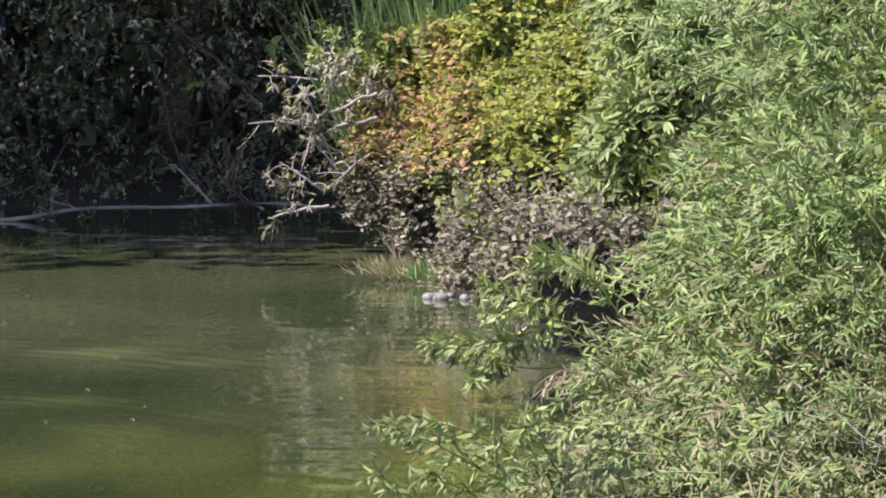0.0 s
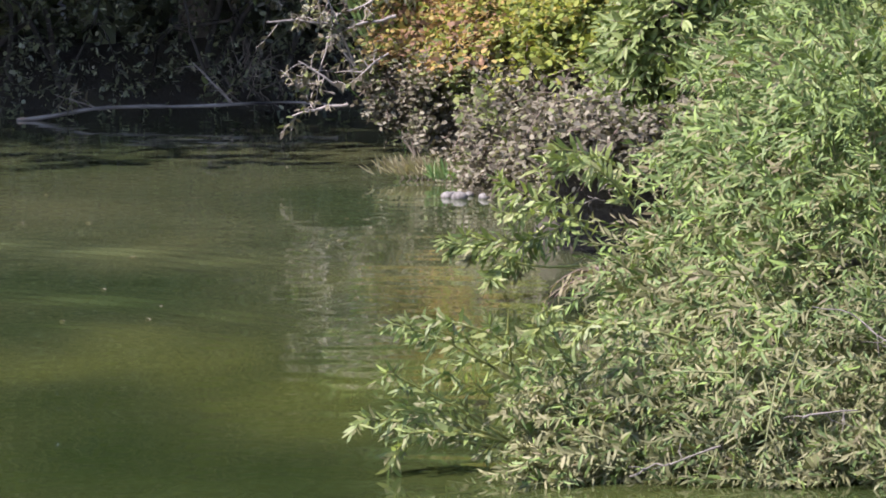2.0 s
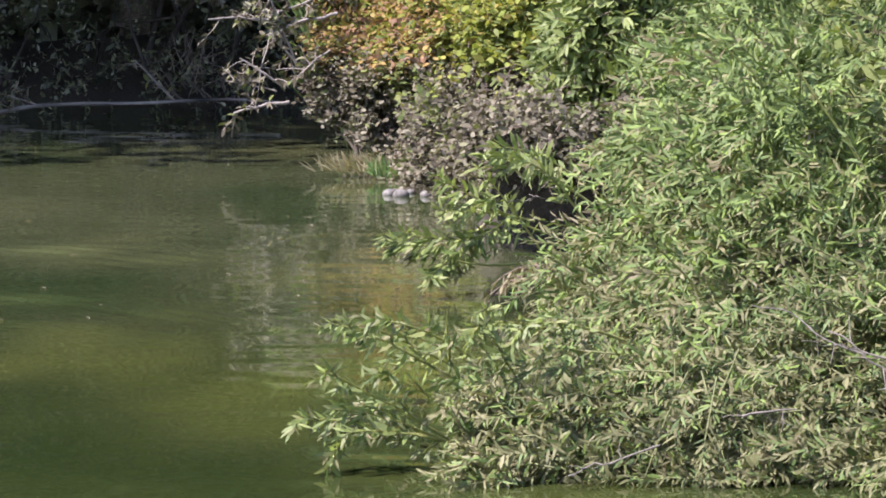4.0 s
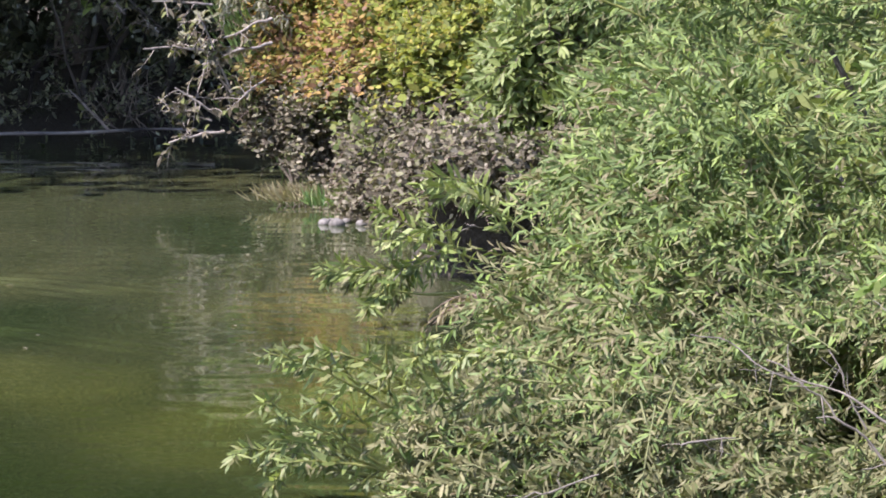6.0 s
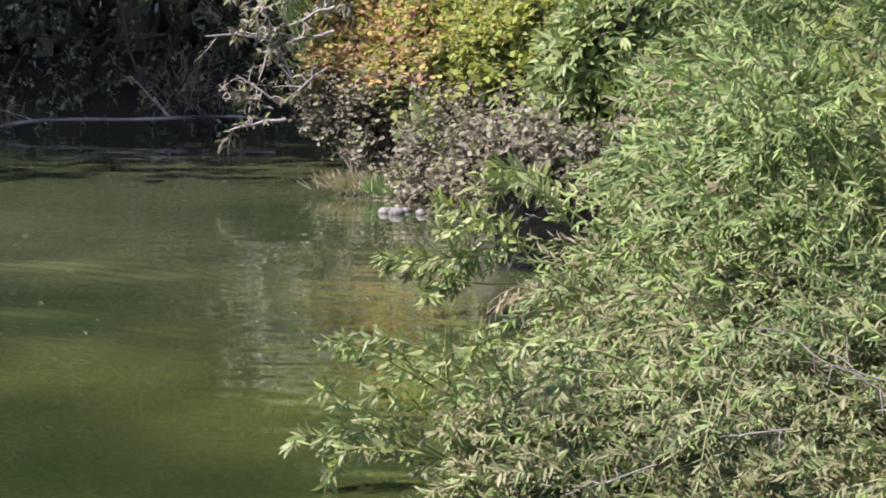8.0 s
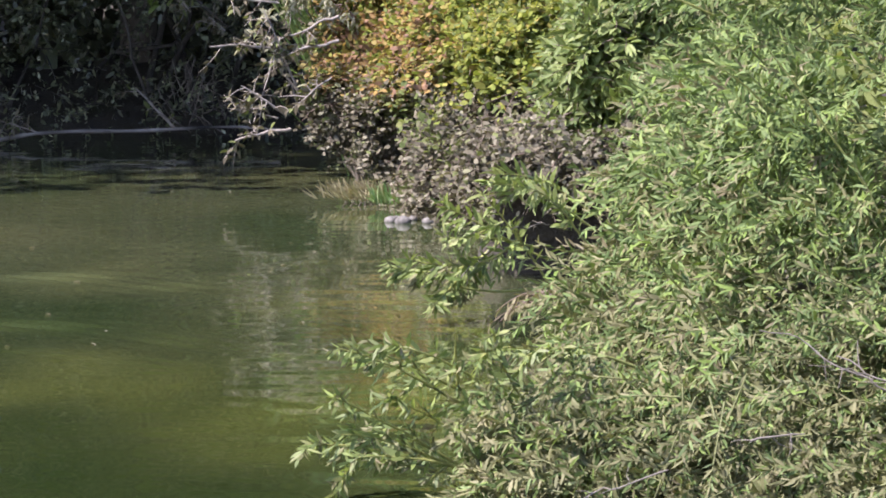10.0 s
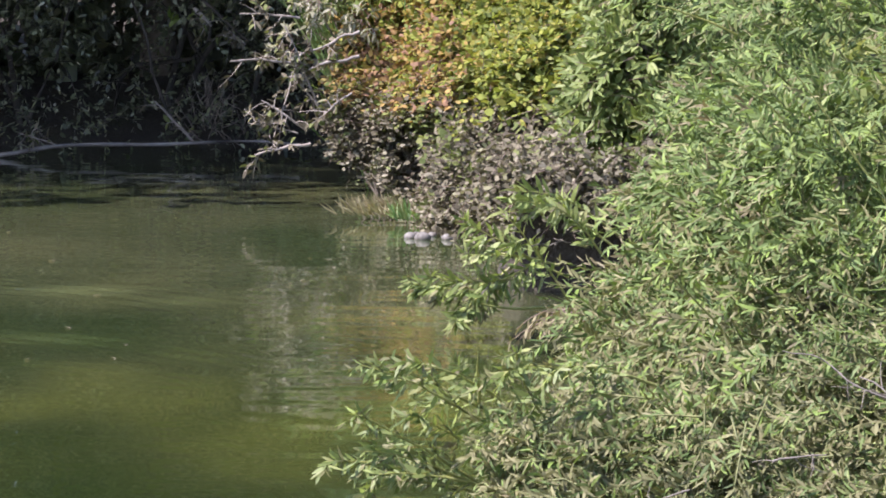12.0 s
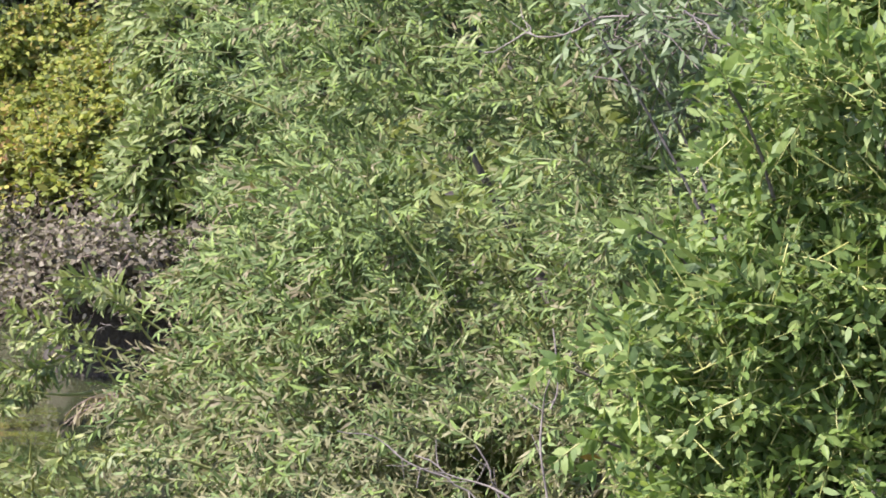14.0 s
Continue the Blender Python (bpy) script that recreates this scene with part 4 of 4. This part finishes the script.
# ---- dead wood, stones and tufts at the water's edge ----
def driftwood():
    rng = np.random.default_rng(31)
    log, _ = branch("fallen_log", rng, (-3.95, 37.3, 0.0), (-1.1, 37.0, 0.15), 0.022, 0.012, M_LOG, None, 30, 0.008, 0.028, 9)
    tagged(log, "long thin fallen branch lying along the far waterline", "log")
    # start and end (x, y, z) and half thickness
    rows = [
        (-1.02, 31.9, 1.06, -1.46, 31.6, 1.08, 0.010), (-0.5, 31.8, 1.30, -1.0, 31.6, 1.10, 0.010), (-0.5, 31.7, 1.12, -1.0, 31.5, 0.97, 0.011),
        (-0.72, 31.7, 0.60, -1.0, 31.6, 1.0, 0.011), (-0.9, 31.5, 0.58, -1.22, 31.4, 0.80, 0.009), (-0.85, 31.3, 0.48, -1.26, 31.2, 0.40, 0.013),
        (-0.95, 31.9, 1.40, -1.40, 31.8, 1.43, 0.009), (-0.95, 31.5, 0.55, -1.32, 31.4, 0.63, 0.007),
        (-0.8, 31.6, 0.75, -1.05, 31.5, 1.35, 0.008), (-0.93, 31.6, 1.15, -1.13, 31.5, 0.52, 0.007), (-0.55, 31.5, 0.85, -0.75, 31.3, 0.70, 0.007), (-2.05, 37.6, 0.12, -2.4, 37.5, 0.5, 0.014),
        (-2.03, 37.2, 1.33, -1.88, 37.1, 1.18, 0.016), (-1.73, 37.2, 1.13, -1.58, 37.1, 1.02, 0.013), (-3.2, 37.25, 0.10, -3.6, 37.3, 0.22, 0.009),
    ]
    for x0, y0, z0, x1, y1, z1, r in rows:
        ob, C = branch("dead_branch", rng, (x0, y0, z0), (x1, y1, z1), r * 1.25, r * 0.6, M_DEAD, None, 11, 0.012, 0.02, 6)
        tagged(ob, "bare bleached dead branch sticking out of the thicket", "branch", "dead branches")
        n = 7
        i = rng.integers(2, 10, n)
        D = unit(rng.normal(size=(n, 3)) + np.array([-0.3, -0.3, 0.2]))
        T = shoots(rng, C[i], D, rng.uniform(0.08, 0.25, n), np.full(n, 0.2), 4)
        for t in T:
            piece("twig", tube_mesh("twig", t[None], np.linspace(0.0045, 0.002, 4)[None], 4, M_DEAD), ob)
        lv = dress(rng, T[:6], 5, 0.068, 0.42, (70, 40), 0.2, 0.3)
        piece("withered_leaves", leaf_mesh("withered_leaves", lv, OVATE, M_DRY), ob, "curled grey withered leaves", "stuff")
    rows = [(1.27, 15.05, 0.68, 1.68, 15.05, 0.50, 0.007), (1.66, 15.05, 0.51, 2.05, 15.05, 0.14, 0.011), (1.76, 15.0, 0.63, 1.90, 15.0, 0.34, 0.007), (1.44, 15.1, 0.30, 1.24, 15.05, 0.28, 0.008),
            (0.62, 15.1, 0.06, 0.95, 15.1, 0.17, 0.007), (2.03, 14.9, 1.05, 2.01, 14.9, 0.40, 0.008), (2.10, 14.9, 0.98, 2.02, 14.9, 0.76, 0.006), (1.48, 14.4, 0.66, 1.95, 14.2, 0.42, 0.008),
            (1.70, 14.2, 2.04, 2.16, 14.0, 2.16, 0.007), (2.33, 13.9, 2.18, 2.52, 13.9, 2.02, 0.011),
            (0.76, 22.2, 0.49, 0.55, 21.8, 0.50, 0.008), (0.29, 21.8, 0.25, 0.47, 22.2, 0.37, 0.009)]
    for x0, y0, z0, x1, y1, z1, r in rows:
        ob, C = branch("dead_branch", rng, (x0, y0, z0), (x1, y1, z1), r * 0.35, r * 0.62, M_TWIG, None, 13, 0.03, 0.02, 6)
        for k in rng.integers(2, 11, 4):                         # short side twigs that lean out of the run of the branch
            way = unit(C[k - 1] - C[k + 1] + 0.12 * rng.normal(size=3))
            tip = C[k] + way * rng.uniform(0.05, 0.13)
            branch("twig", rng, C[k], tip, r * 0.3, r * 0.15, M_TWIG, ob, 5, 0.05, 0.0, 4)
        tagged(ob, "thin bare grey branch caught among the willow shoots", "branch", "dead branches")


def stone(x, y, r, seed):
    rng = np.random.default_rng(seed)
    bm = bmesh.new()
    bmesh.ops.create_icosphere(bm, subdivisions=2, radius=r)
    for v in bm.verts:
        v.co *= 1 + 0.25 * noise.noise(v.co * 9 + Vector((seed, 0, 0)))
        v.co.z *= 0.7
    me = bpy.data.meshes.new("stone")
    bm.to_mesh(me)
    bm.free()
    me.shade_smooth()
    me.materials.append(M_STONE)
    ob = new("stone", me)
    ob.matrix_basis = pose(x, y, r * 0.25, 0, 0, rng.uniform(0, 360))
    tagged(ob, "pale rounded stone at the waterline under the thicket", "stone", "stones at the waterline")


def tuft(name, x, y, z, n, high, spread, lean, material, seed, label):
    rng = np.random.default_rng(seed)
    P = np.array([x, y, z]) + rng.normal(size=(n, 3)) * np.array([spread, spread * 0.6, 0.01])
    D = unit(np.array([lean, -0.15, 1.0]) + (0.13 if high > 1 else 0.28) * rng.normal(size=(n, 3)))
    C = shoots(rng, P, D, high * rng.uniform(0.6, 1.15, n), rng.uniform(0.02, 0.4 if high > 1 else 0.3, n), 7)
    side = unit(np.cross(D, rng.normal(size=D.shape)))[:, None]
    w = (np.array([0.5, 0.9, 1.0, 0.9, 0.75, 0.5, 0.06]) * (0.011 if high > 1 else 0.006))[None, :, None] * rng.uniform(0.7, 1.3, (n, 1, 1))
    V = np.stack([C - side * w, C + side * w], 2).reshape(-1, 3)
    q = np.array([[2 * i, 2 * i + 1, 2 * i + 3, 2 * i + 2] for i in range(6)])
    F = (q[None] + (np.arange(n) * 14)[:, None, None]).reshape(-1, 4)
    tagged(piece(name, mesh_from(name, V, F, material)), label, "grass", "", "stuff")


driftwood()
for i, (x, y, r) in enumerate([(-0.10, 28.6, 0.05), (-0.02, 28.5, 0.058), (0.05, 28.75, 0.035), (0.16, 28.5, 0.045), (-0.06, 28.8, 0.03)]):
    stone(x, y, r, 40 + i)
tuft("reed_clump", 0.0, 33.4, -0.1, 900, 2.5, 0.14, -0.2, M_BLADE, 51, "tall green reed blades above the bramble bush")
tuft("reed_clump", 0.35, 33.6, -0.1, 700, 2.5, 0.16, -0.15, M_BLADE, 52, "tall green reed blades above the bramble bush")
tuft("grass_tuft", -0.30, 30.2, 0.05, 420, 0.16, 0.12, -0.6, M_STRAW, 53, "straw-coloured grass tuft at the water's edge")
tuft("grass_tuft", -0.13, 29.9, 0.03, 70, 0.17, 0.06, -0.3, M_BLADE, 54, "fresh green grass tuft at the water's edge")


def floating_leaf(me, x, y, turn):
    ob = new("floating_leaf", me)
    ob.matrix_basis = pose(x, y, 0.004, 0, 0, turn)
    tagged(ob, "small pale fallen leaf afloat on the pond water", "leaf", "leaves afloat on the pond")


def withered_sprig():
    rng = np.random.default_rng(61)
    root = thing("withered_sprig", 0.75, 21.3, 0.12, "pinkish brown withered sprig hanging low over the water", "branch")
    C = shoots(rng, np.array([0.75, 21.3, 0.2]) + rng.normal(size=(9, 3)) * np.array([0.05, 0.05, 0.03]), unit(np.array([-0.9, -0.2, 0.0]) + 0.35 * rng.normal(size=(9, 3))), rng.uniform(0.15, 0.3, 9), np.full(9, 0.4), 5)
    for c in C:
        piece("twig", tube_mesh("twig", c[None], np.linspace(0.005, 0.002, 5)[None], 4, M_CANE), root)
    lv = dress(rng, C, 12, 0.07, 0.3, (60, 30), 0.1, 0.5)
    single_leaves(lv, leaf_kinds(M_TIP, LANCE, 0.07, 0.3), root)


withered_sprig()
rng = np.random.default_rng(71)
flat = leaf_kinds(M_DRY, OVATE, 0.045, 0.5)
for i in range(18):
    y = rng.uniform(18, 32)
    floating_leaf(flat[i % 4], min(-0.02 * y - rng.uniform(-0.35, 2.4), shore(y) - 0.8), y, rng.uniform(0, 360))
